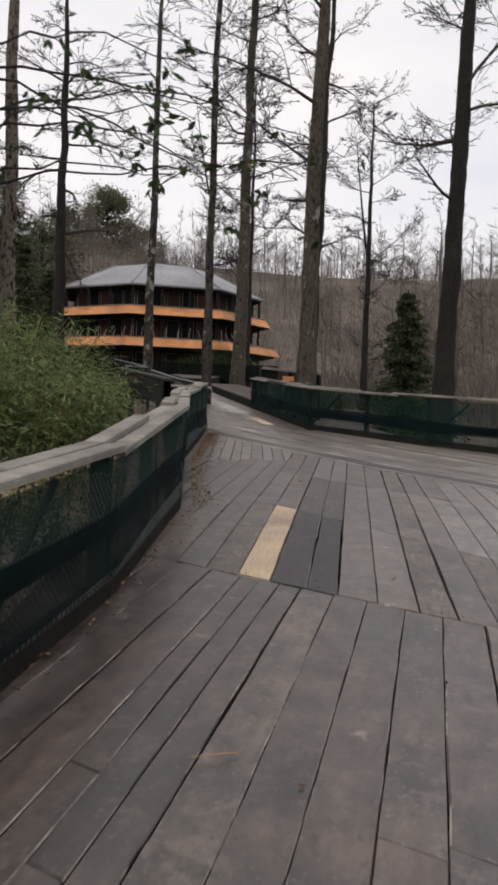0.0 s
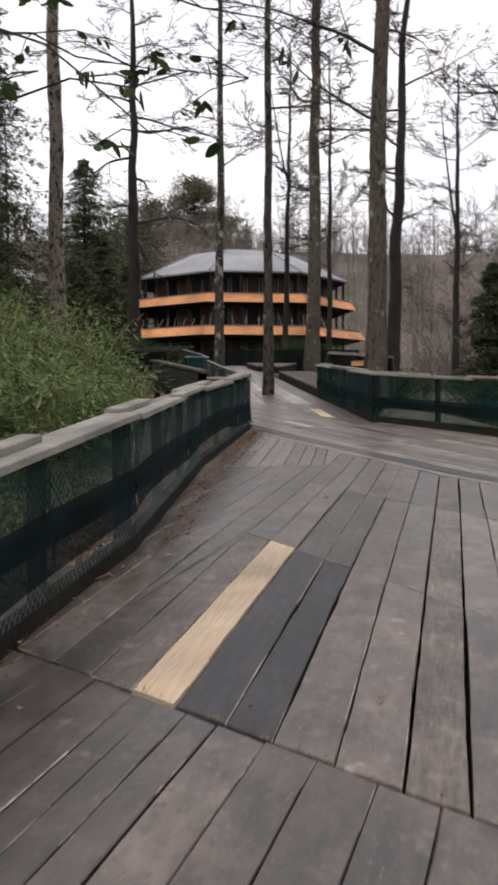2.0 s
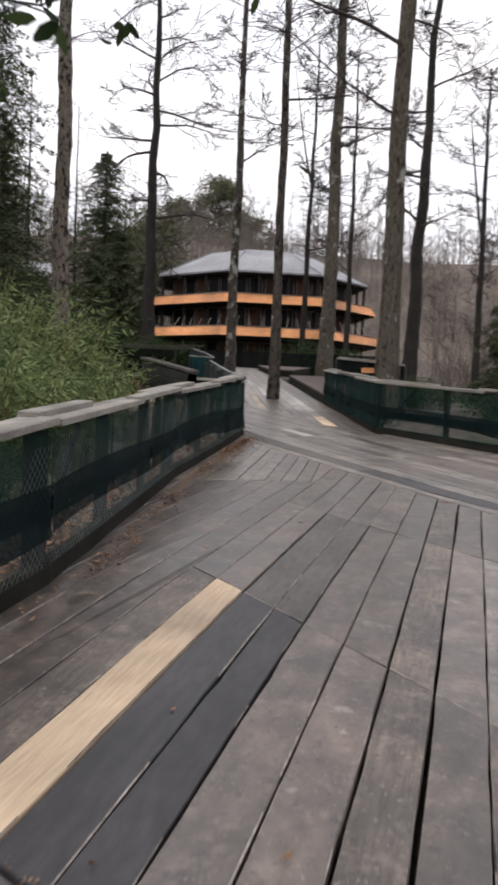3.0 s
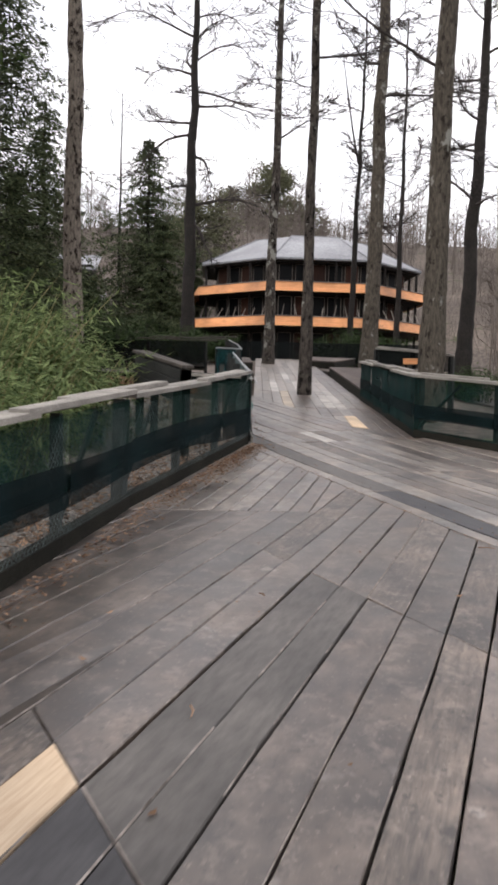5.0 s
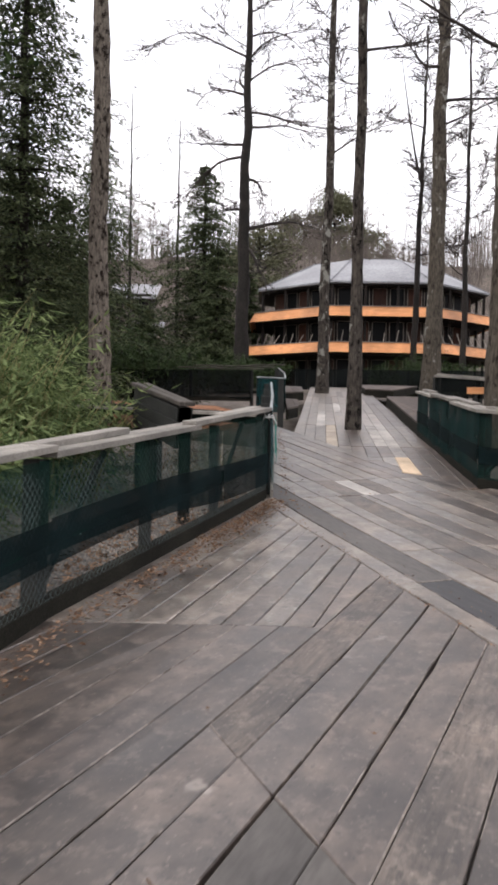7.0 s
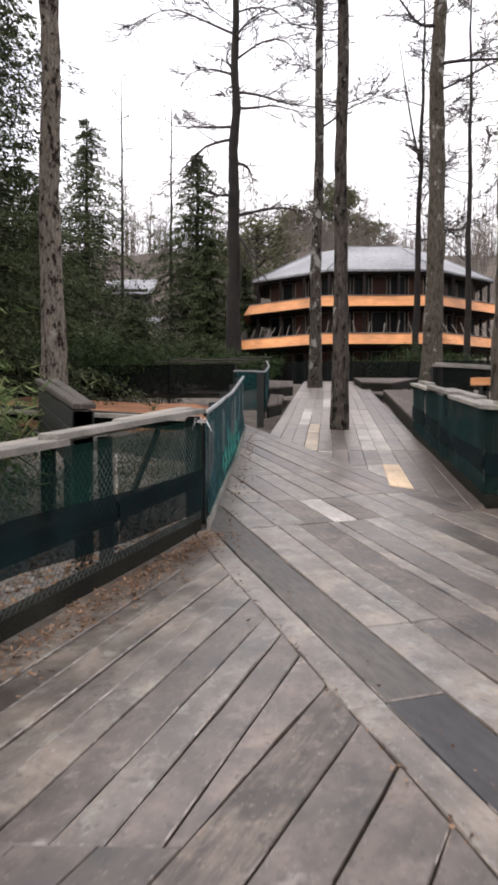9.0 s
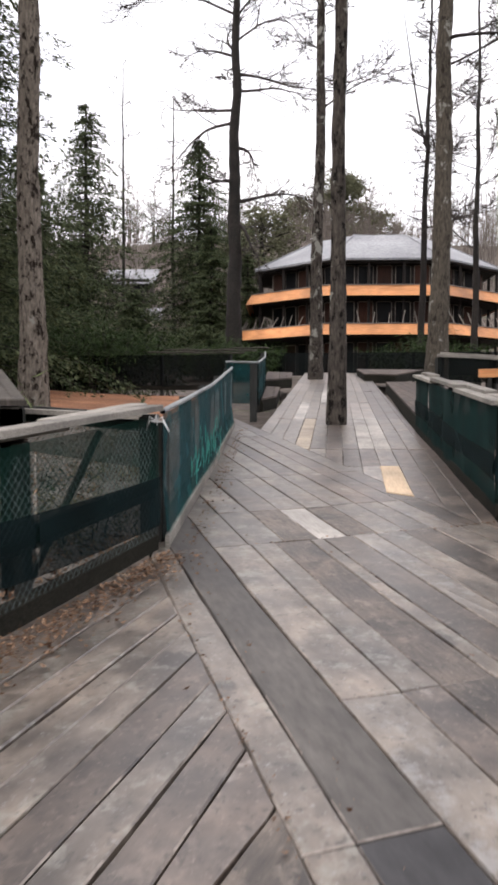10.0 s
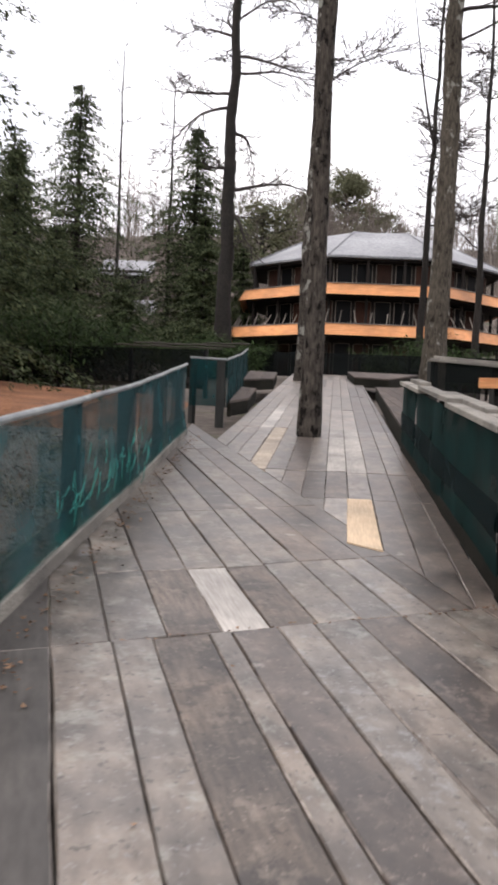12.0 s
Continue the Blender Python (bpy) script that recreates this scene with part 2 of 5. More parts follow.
def bark_of(name, dark, light, flake, cover, lichen=0.0):
    """Ridged bark: grain along the trunk, dark flakes, and pale lichen."""
    m, n, l, p = material(name)
    tc, info = n.new("ShaderNodeTexCoord"), n.new("ShaderNodeObjectInfo")
    shift = n.new("ShaderNodeVectorMath")
    shift.operation = "MULTIPLY_ADD"
    shift.inputs[1].default_value = (31, 17, 9)
    l.new(info.outputs["Random"], shift.inputs[0])
    l.new(tc.outputs["Object"], shift.inputs[2])

    def grain(scale, size, detail, rough):
        mp = n.new("ShaderNodeMapping")
        mp.inputs["Scale"].default_value = scale
        l.new(shift.outputs[0], mp.inputs["Vector"])
        t = n.new("ShaderNodeTexNoise")
        t.inputs["Scale"].default_value, t.inputs["Detail"].default_value, t.inputs["Roughness"].default_value = size, detail, rough
        l.new(mp.outputs[0], t.inputs["Vector"])
        return t.outputs["Fac"]

    def blend(fac, a, b):
        x = n.new("ShaderNodeMixRGB")
        l.new(fac, x.inputs["Fac"])
        l.new(a, x.inputs["Color1"])
        x.inputs["Color2"].default_value = (*b, 1)
        return x.outputs["Color"]

    ridge = grain((3.0, 3.0, 0.8), 7, 6, 0.65)
    tone = ramp(n, [(0.33, dark), (0.66, light)])
    l.new(ridge, tone.inputs["Fac"])
    col = tone.outputs["Color"]
    chip = grain((1.6, 1.6, 0.8), 5.5, 5, 0.7)
    rc = ramp(n, [(cover - 0.035, (0, 0, 0)), (cover + 0.035, (1, 1, 1))])
    l.new(chip, rc.inputs["Fac"])
    col = blend(rc.outputs["Color"], col, flake)
    if lichen:
        pale = grain((1, 1, 0.8), 2.6, 5, 0.6)
        rl = ramp(n, [(lichen, (0, 0, 0)), (lichen + 0.05, (1, 1, 1))])
        l.new(pale, rl.inputs["Fac"])
        col = blend(rl.outputs["Color"], col, (0.27, 0.265, 0.235))
    l.new(col, p.inputs["Base Color"])
    p.inputs["Roughness"].default_value = 0.92
    p.inputs["Specular IOR Level"].default_value = 0.15
    both = n.new("ShaderNodeMath")
    both.operation = "SUBTRACT"
    l.new(ridge, both.inputs[0])
    l.new(rc.outputs["Color"], both.inputs[1])
    bp = n.new("ShaderNodeBump")
    bp.inputs["Strength"].default_value, bp.inputs["Distance"].default_value = 0.9, 0.02
    l.new(both.outputs[0], bp.inputs["Height"])
    l.new(bp.outputs[0], p.inputs["Normal"])
    return m


M_BARK = bark_of("grey_flaking_bark", (0.085, 0.070, 0.056), (0.25, 0.215, 0.18), (0.022, 0.016, 0.012), 0.555, 0.66)
M_BARK_MID = bark_of("dark_mottled_bark", (0.024, 0.020, 0.017), (0.105, 0.090, 0.076), (0.010, 0.008, 0.007), 0.57, 0.585)
M_BARK_OLIVE = bark_of("smooth_olive_grey_bark", (0.046, 0.039, 0.031), (0.125, 0.108, 0.086), (0.030, 0.024, 0.019), 0.60, 0.605)
M_BARK_DARK = surface("dark_wet_bark", (0.009, 0.008, 0.007), (0.036, 0.030, 0.026), (7, 7, 1.3), 5, 1.2, 0.9, 0.9, 0.2, 0.025)
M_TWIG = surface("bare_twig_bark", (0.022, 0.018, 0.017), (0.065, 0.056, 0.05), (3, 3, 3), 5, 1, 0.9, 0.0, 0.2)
# paler than the near twigs: haze over the far slopes is mixed into the colour
M_HAZED_TWIG = surface("far_hazed_grey_brown_twigs", (0.07, 0.058, 0.050), (0.23, 0.196, 0.172), (3, 3, 3), 5, 0.06, 0.9, 0.0, 0.2)
M_NEEDLE = leafy("hemlock_needles", (0.022, 0.033, 0.018), (0.125, 0.150, 0.078), 0.25)
M_PINE = leafy("pine_needles", (0.07, 0.076, 0.046), (0.20, 0.20, 0.125), 0.25)
M_BAMBOO = leafy("bamboo_leaves", (0.030, 0.054, 0.019), (0.27, 0.335, 0.145), 0.35)
M_BROAD = leafy("evergreen_leaves", (0.014, 0.024, 0.011), (0.062, 0.095, 0.036), 0.2)
M_CULM = surface("bamboo_culm", (0.16, 0.15, 0.06), (0.36, 0.32, 0.15), (3, 3, 1), 5, 1, 0.5, 0.1, 0.2)
M_DRY = leafy("dry_grass_blades", (0.07, 0.065, 0.03), (0.34, 0.28, 0.15), 0.25)
M_GRASS = surface("damp_grassy_earth", (0.045, 0.062, 0.026), (0.14, 0.17, 0.075), (1, 1, 1), 9, 0.5, 0.95, 0.8, 0, 0.04, ((0.09, 0.075, 0.055), 1.4, 0.58))
M_LITTER = leafy("fallen_leaves", (0.055, 0.028, 0.017), (0.40, 0.255, 0.165), 0.1, 0.8)
M_GROUND = surface("leaf_strewn_earth", (0.055, 0.045, 0.037), (0.215, 0.178, 0.15), (1, 1, 1), 3.2, 0.12, 0.95, 0.6, 0, 0.05,
                   ((0.075, 0.08, 0.04), 0.5, 0.62))
M_GRAVEL = surface("leafy_gravel", (0.12, 0.105, 0.092), (0.52, 0.47, 0.42), (1, 1, 1), 22, 0.8, 0.9, 1.0, 0, 0.03)
M_MULCH = surface("orange_bark_mulch", (0.20, 0.085, 0.04), (0.46, 0.22, 0.12), (1, 1, 1), 16, 1.0, 0.95, 1.0, 0, 0.03)
M_ORANGE = surface("orange_wood_fascia", (0.56, 0.225, 0.085), (0.80, 0.39, 0.18), (0.6, 0.6, 9), 3, 0.4, 0.6, 0.1, 0.06, 0.01)
M_DARKWOOD = surface("dark_stained_siding", (0.010, 0.008, 0.007), (0.032, 0.024, 0.020), (6, 6, 0.6), 3, 0.5, 0.75, 0.3, 0.1, 0.02)
M_REDWOOD = surface("red_brown_panel", (0.035, 0.013, 0.008), (0.08, 0.03, 0.016), (6, 6, 0.6), 3, 0.5, 0.7, 0.2, 0.2, 0.01)
M_ROOF = surface("blue_grey_sheet_roof", (0.20, 0.205, 0.22), (0.34, 0.345, 0.36), (3, 3, 1), 2, 0.3, 0.5, 0.1, 0.05, 0.01)
M_SASH = surface("pale_window_frame", (0.16, 0.14, 0.12), (0.34, 0.30, 0.26), (2, 2, 2), 5, 1, 0.6, 0.1, 0.2)
M_WIRE = surface("dull_green_wire", (0.03, 0.045, 0.046), (0.10, 0.135, 0.135), (1, 1, 1), 9, 2, 0.5, 0.0, 0.1)
M_CLOTH = surface("white_ribbon", (0.6, 0.6, 0.6), (0.8, 0.8, 0.8), (1, 1, 1), 8, 2, 0.8, 0.1)
M_GLASS, _n, _l, _p = material("dark_window_glass")
_p.inputs["Base Color"].default_value = (0.007, 0.007, 0.008, 1)
_p.inputs["Roughness"].default_value = 0.35
_p.inputs["Specular IOR Level"].default_value = 0.1


# ---- building blocks ----
def mesh(name, verts, faces, mat, smooth=False):
    me = bpy.data.meshes.new(name)
    me.from_pydata([tuple(v) for v in verts], [], faces)
    me.materials.append(mat)
    if smooth:
        me.polygons.foreach_set("use_smooth", [True] * len(me.polygons))
    me.update()
    return me


def part(name, me, parent=None, m=None, label=""):
    ob = new(name, me)
    if parent is not None:
        ob.parent = parent
    if m is not None:
        ob.matrix_basis = m
    if label:
        tagged(ob, label)
    return ob


class Soup:
    """Vertices and faces gathered for one mesh."""

    def __init__(self, thin=0.007):
        self.v, self.f, self.thin = [], [], thin

    def box(self, m, sx, sy, sz, bevel=0.0):
        """A box of that size about m, its upper edges bevelled."""
        i = len(self.v)
        hx, hy, hz = sx / 2, sy / 2, sz / 2
        b = bevel
        for x, y, z in ((hx, hy, -hz), (hx, hy, hz - b), (hx - b, hy - b, hz)):
            for a, c in ((-1, -1), (1, -1), (1, 1), (-1, 1)):
                self.v.append(m @ Vector((a * x, c * y, z)))
        self.f.append((i + 3, i + 2, i + 1, i))
        for k in (0, 4):
            for j in range(4):
                self.f.append((i + k + j, i + k + (j + 1) % 4, i + k + 4 + (j + 1) % 4, i + k + 4 + j))
        self.f.append((i + 8, i + 9, i + 10, i + 11))

    def tube(self, points, radii, sides=6, cap=True):
        """A tube through the points."""
        i = len(self.v)
        for k, (p, r) in enumerate(zip(points, radii)):
            d = (points[min(k + 1, len(points) - 1)] - points[max(k - 1, 0)]).normalized()
            u = d.cross(Vector((0.31, 0.87, 0.12))).normalized()
            w = d.cross(u)
            for s in range(sides):
                a = 2 * math.pi * s / sides
                self.v.append(p + (u * math.cos(a) + w * math.sin(a)) * r)
        for k in range(len(points) - 1):
            for s in range(sides):
                a, b = i + k * sides + s, i + k * sides + (s + 1) % sides
                self.f.append((a, b, b + sides, a + sides))
        if cap:
            self.f.append(tuple(i + (len(points) - 1) * sides + s for s in range(sides)))

    def leaf(self, p, d, side, length, width):
        """A pointed leaf blade from p along d, folded a little along its rib."""
        i = len(self.v)
        up = d.cross(side) * (width * 0.25)
        self.v += [p, p + d * length * 0.45 + side * width / 2 + up, p + d * length, p + d * length * 0.45 - side * width / 2 + up]
        self.f += [(i, i + 1, i + 2), (i, i + 2, i + 3)]

    def ob(self, name, mat, parent=None, m=None, label="", smooth=False):
        return part(name, mesh(name, self.v, self.f, mat, smooth), parent, m, label)


KNOTS = ((-30.0, -2.10), (-6.0, -0.527), (-2.0, -0.265), (2.0, 0.0), (6.0, 0.165), (10.0, 0.403), (14.0, 0.703), (20.0, 1.168),
         (30.0, 1.958), (40.0, 2.75), (60.0, 3.6))


def deck_z(y):
    """The height of the ramped boardwalk along its length."""
    return float(np.interp(y, [k[0] for k in KNOTS], [k[1] for k in KNOTS]))


def along(a, b, z0=0.0, z1=None, roll=0.0):
    """A frame at the middle of the line a-b, its x along it."""
    a, b = Vector((*a, z0)), Vector((*b, z0 if z1 is None else z1))
    d = (b - a).normalized()
    side = Vector((0, 0, 1)).cross(d).normalized()
    up = d.cross(side)
    m = Matrix((d, side, up)).transposed().to_4x4()
    m.translation = (a + b) / 2
    return m @ Matrix.Rotation(roll, 4, "X"), (b - a).length


# ---- ground and far hills ----
def ground_z(x, y):
    near = deck_z(max(-28, min(58, y))) - 0.30
    right = max(0.0, x - 6.5)
    left = max(0.0, -3.0 - x)
    z = near - 2.6 * (1 - math.exp(-right / 9)) + 0.5 * (1 - math.exp(-left / 8))
    r = math.hypot(x - 2, y - 12)
    rise = max(0.0, r - 48) / 95
    rise = min(rise, 1.0)
    z += 25 * rise * rise * (3 - 2 * rise) * (1.0 + 0.22 * noise.noise(Vector((x * 0.011, y * 0.011, 3.3))))
    z += 0.10 * noise.noise(Vector((x * 0.35, y * 0.35, 0))) * min(1, max(0, abs(x - 1) - 4) / 3) + 0.9 * noise.noise(Vector((x * 0.05, y * 0.05, 7))) * min(1, r / 60)
    return z


def build_ground():
    ticks = [0.0]
    while ticks[-1] < 1500:
        ticks.append(ticks[-1] + max(0.9, ticks[-1] * 0.06))
    axis = [-t for t in ticks[:0:-1]] + ticks
    n = len(axis)
    verts = [(x + 1, y + 10, ground_z(x + 1, y + 10)) for y in axis for x in axis]
    faces = [(j * n + i, j * n + i + 1, (j + 1) * n + i + 1, (j + 1) * n + i) for j in range(n - 1) for i in range(n - 1)]
    ob = part("ground", mesh("ground", verts, faces, M_GROUND, True))
    tagged(ob, "brown leaf-strewn woodland ground rising into hills", "ground", kind="structure")


build_ground()


def patch(name, pts, lift, mat, label, step=0.5):
    """A thin layer on the ground inside a convex outline."""
    xs, ys = [p[0] for p in pts], [p[1] for p in pts]
    nx, ny = int((max(xs) - min(xs)) / step) + 2, int((max(ys) - min(ys)) / step) + 2
    verts, faces = [], []
    for j in range(ny):
        for i in range(nx):
            u, v = i / (nx - 1), j / (ny - 1)
            a = Vector(pts[0]).lerp(Vector(pts[1]), u)
            b = Vector(pts[3]).lerp(Vector(pts[2]), u)
            p = a.lerp(b, v)
            edge = min(u, v, 1 - u, 1 - v)
            z = ground_z(p.x, p.y) + lift * min(1, edge * 8) - 0.06 * (edge < 0.01) + 0.02 * noise.noise(Vector((p.x * 3, p.y * 3, 1)))
            verts.append((p.x, p.y, z))
    for j in range(ny - 1):
        for i in range(nx - 1):
            faces.append((j * nx + i, j * nx + i + 1, (j + 1) * nx + i + 1, (j + 1) * nx + i))
    ob = part(name, mesh(name, verts, faces, mat, True))
    return tagged(ob, label, "ground cover", kind="structure")


patch("gravel_strip", [(-6.5, -8), (-4.6, -6), (0.3, 12.5), (-3.5, 13.5)], 0.16, M_GRAVEL, "pale gravel bed strewn with dead leaves beside the boardwalk")
patch("grass_slope", [(3.9, -6), (16, -6), (18, 15), (3.9, 15)], 0.10, M_GRASS, "damp green grassy slope below the fence")
patch("mulch_bed", [(-6.8, 21.8), (-0.2, 21.4), (-0.4, 29.2), (-7.2, 30.5)], 0.27, M_MULCH, "orange bark mulch bed behind the fence")
patch("litter_bed", [(-4.6, 11.2), (0.35, 11.6), (0.25, 21.2), (-4.8, 21.6)], 0.20, M_GRAVEL, "grey gravel and dead leaves between the fences")


# ---- trees ----
def limb(soup, p, d, length, r, depth, rng, droop, sides=4, arch=0.0):
    """A crooked branch with side twigs; arch bends it up (+) or down (-) towards its tip."""
    n = 9 if depth > 2 else 6 if depth == 2 else 4 if depth == 1 else 2
    pts, rad = [p.copy()], [r]
    q, dd = p.copy(), d.copy()
    bend = Vector((rng.uniform(-1, 1), rng.uniform(-1, 1), rng.uniform(-0.6, 0.6)))
    for k in range(n):
        if rng.random() < 0.4:
            bend = Vector((rng.uniform(-1, 1), rng.uniform(-1, 1), rng.uniform(-0.7, 0.7)))
        dd = (dd + bend * 0.22 + Vector((rng.uniform(-1, 1), rng.uniform(-1, 1), rng.uniform(-1, 1))) * 0.09
              + Vector((0, 0, droop * 0.2 + arch * 2 * (k + 0.5) / n / n))).normalized()
        q = q + dd * (length / n)
        pts.append(q.copy())
        rad.append(max(soup.thin, r * (1 - 0.86 * (k + 1) / n)))
    soup.tube(pts, rad, sides, False)
    if depth > 0:
        count = (0, 3, 6, 9)[min(3, depth)]
        for j in range(count):
            t = 0.16 + 0.84 * (j + rng.random()) / count
            k = min(n - 1, int(t * n))
            base = pts[k].lerp(pts[k + 1], t * n - k)
            axis = (pts[k + 1] - pts[k]).normalized()
            side = axis.cross(Vector((0, 0, 1))) * (1 if j % 2 else -1)
            out = side + Vector((rng.uniform(-0.6, 0.6), rng.uniform(-0.6, 0.6), rng.uniform(-0.5, 0.7)))
            nd = (axis * 0.8 + out * 0.7).normalized()
            limb(soup, base, nd, length * rng.uniform(0.25, 0.55) * (1.15 - 0.4 * t), rad[k] * 0.5, depth - 1, rng, droop * 0.5, 3)


def trunk_points(x, y, z, height, lean, rng, wobble):
    pts = []
    for k in range(13):
        t = k / 12
        pts.append(Vector((x + lean[0] * t * height + wobble * rng.uniform(-1, 1) * min(1, t * 4), y + lean[1] * t * height + wobble * rng.uniform(-1, 1) * min(1, t * 4),
                           z - 0.4 + t * (height + 0.4))))
    return pts


def bare_tree(x, y, height, radius, seed, lean=(0, 0), low=0.25, limbs=26, reach=3.6, depth=2, bark=None, z=None, fork=None, label="",
              droop=0.12, first=(), thick=1.0):
    """A leafless tree: trunk with root flare, and limbs that break into twigs. fork: height at which a second leader leaves."""
    rng = random.Random(seed)
    z0 = ground_z(x, y) if z is None else z
    base = new("bare_tree")
    base.location = (x, y, z0)
    pts = trunk_points(0, 0, 0, height, lean, rng, radius * 0.28)
    rad = [radius * (1.35 if k == 0 else 1.08 if k == 1 else 1.0 - 0.78 * (k / 12) ** 1.2) for k in range(13)]
    s = Soup()
    fine, frad = [], []
    for k in range(12):
        for j in range(9):
            t = j / 9
            fine.append(pts[k].lerp(pts[k + 1], t))
            frad.append((rad[k] * (1 - t) + rad[k + 1] * t) * rng.uniform(0.96, 1.04))
    fine.append(pts[12]), frad.append(rad[12])
    s.tube(fine, frad, 14)
    for i, v in enumerate(s.v):
        c = fine[min(len(fine) - 1, i // 14)]
        lump = noise.noise(Vector((v.x * 5 + seed, v.y * 5, v.z * 1.6))) * 0.14 + noise.noise(Vector((v.x * 14 + seed, v.y * 14, v.z * 4))) * 0.07
        s.v[i] = c + (v - c) * (1 + lump)
    if fork:
        k = int(fork / height * 12)
        leader = [pts[k]]
        side = Vector((rng.uniform(-1, 1), rng.uniform(-0.4, 0.4), 0)).normalized()
        for j in range(1, 8):
            leader.append(pts[k] + side * (0.35 * j ** 0.8 * height / 24) + Vector((0, 0, (height - fork) * j / 8)))
        s.tube(leader, [rad[k] * 0.6 * (1 - j / 9) for j in range(8)], 8)
    s.ob("trunk", bark or M_BARK, base, smooth=True)
    c = Soup(0.015 if y > 40 else 0.011 if y > 25 else 0.009)
    for i in range(limbs):
        t = low + (1 - low) * (i + rng.random()) / limbs
        k = min(11, int(t * 12))
        p = pts[k].lerp(pts[k + 1], t * 12 - k)
        a = rng.uniform(0, 2 * math.pi)
        d = Vector((math.cos(a), math.sin(a), rng.uniform(-0.15, 0.55) + 0.5 * (t - low)))
        length = reach * rng.uniform(0.45, 1.1) * (1.15 - 0.75 * (t - low) / (1 - low))
        limb(c, p, d.normalized(), length, max(0.012, thick * rad[k] * rng.uniform(0.16, 0.32)), depth, rng, droop)
    for h, a, length, rise, arch in first:
        t = h / height
        k = min(11, int(t * 12))
        p = pts[k].lerp(pts[k + 1], t * 12 - k)
        d = Vector((math.cos(radians(a)), math.sin(radians(a)), rise)).normalized()
        limb(c, p, d, length, rad[k] * 0.34, depth, rng, 0.0, 6, arch)
    tagged(c.ob("branching", M_TWIG, base), kind="stuff")
    return tagged(base, label or "tall leafless tree with grey ridged bark", "tree")


def conifer(x, y, height, radius, seed, z=None, low=0.08, tiers=26, needles=90, mat=None, label="", spread=1.0, spray=0.3):
    """An evergreen: trunk, drooping boughs, and a crown of many small sprays."""
    rng = random.Random(seed)
    z0 = ground_z(x, y) if z is None else z
    base = new("evergreen_tree")
    base.location = (x, y, z0)
    pts = trunk_points(0, 0, 0, height, (0, 0), rng, 0.04)
    s = Soup()
    s.tube(pts, [radius * 0.045 * (1.1 - k / 12) + 0.015 for k in range(13)], 8)
    crown = Soup()
    for i in range(tiers):
        t = low + (1 - low) * (i + rng.random() * 0.7) / tiers
        reach = radius * spread * (1.02 - t) ** 0.75 * rng.uniform(0.5, 1.2) + 0.12
        count = 6 + int(6 * (1 - t))
        a0 = rng.uniform(0, 6.28)
        for b in range(count):
            if rng.random() < 0.2:
                continue
            a = a0 + 6.283 * b / count + rng.uniform(-0.3, 0.3)
            out = Vector((math.cos(a), math.sin(a), 0))
            side = Vector((-out.y, out.x, 0))
            length = reach * rng.uniform(0.5, 1.2)
            p0 = Vector((0, 0, t * height))
            bough = [p0 + out * length * u + Vector((0, 0, (0.12 * u - 0.34 * u * u) * length)) for u in (0, 0.33, 0.66, 1)]
            s.tube(bough, [0.02 + 0.012 * length, 0.012, 0.008, 0.004], 3, False)
            for _ in range(int(needles * (0.35 + length / radius))):
                u = rng.uniform(0.04, 1.0)
                k = min(2, int(u * 3))
                q = bough[k].lerp(bough[k + 1], u * 3 - k)
                w = (1.05 - u) * length * 0.42 + 0.10
                q = q + side * rng.uniform(-w, w) + Vector((0, 0, rng.uniform(-0.16, 0.05) * (0.5 + 0.2 * length)))
                d = (out * rng.uniform(0.1, 1) + side * rng.uniform(-0.9, 0.9) + Vector((0, 0, rng.uniform(-0.75, 0.15)))).normalized()
                sd = d.cross(Vector((rng.uniform(-0.5, 0.5), rng.uniform(-0.5, 0.5), 1))).normalized()
                size = rng.uniform(0.5, 1.25) * spray
                crown.leaf(q, d, sd, size, size * rng.uniform(0.28, 0.5))
    s.ob("trunk", M_BARK_DARK, base, smooth=True)
    tagged(crown.ob("crown", mat or M_NEEDLE, base), kind="stuff")
    return tagged(base, label or "dense dark green hemlock tree", "tree")


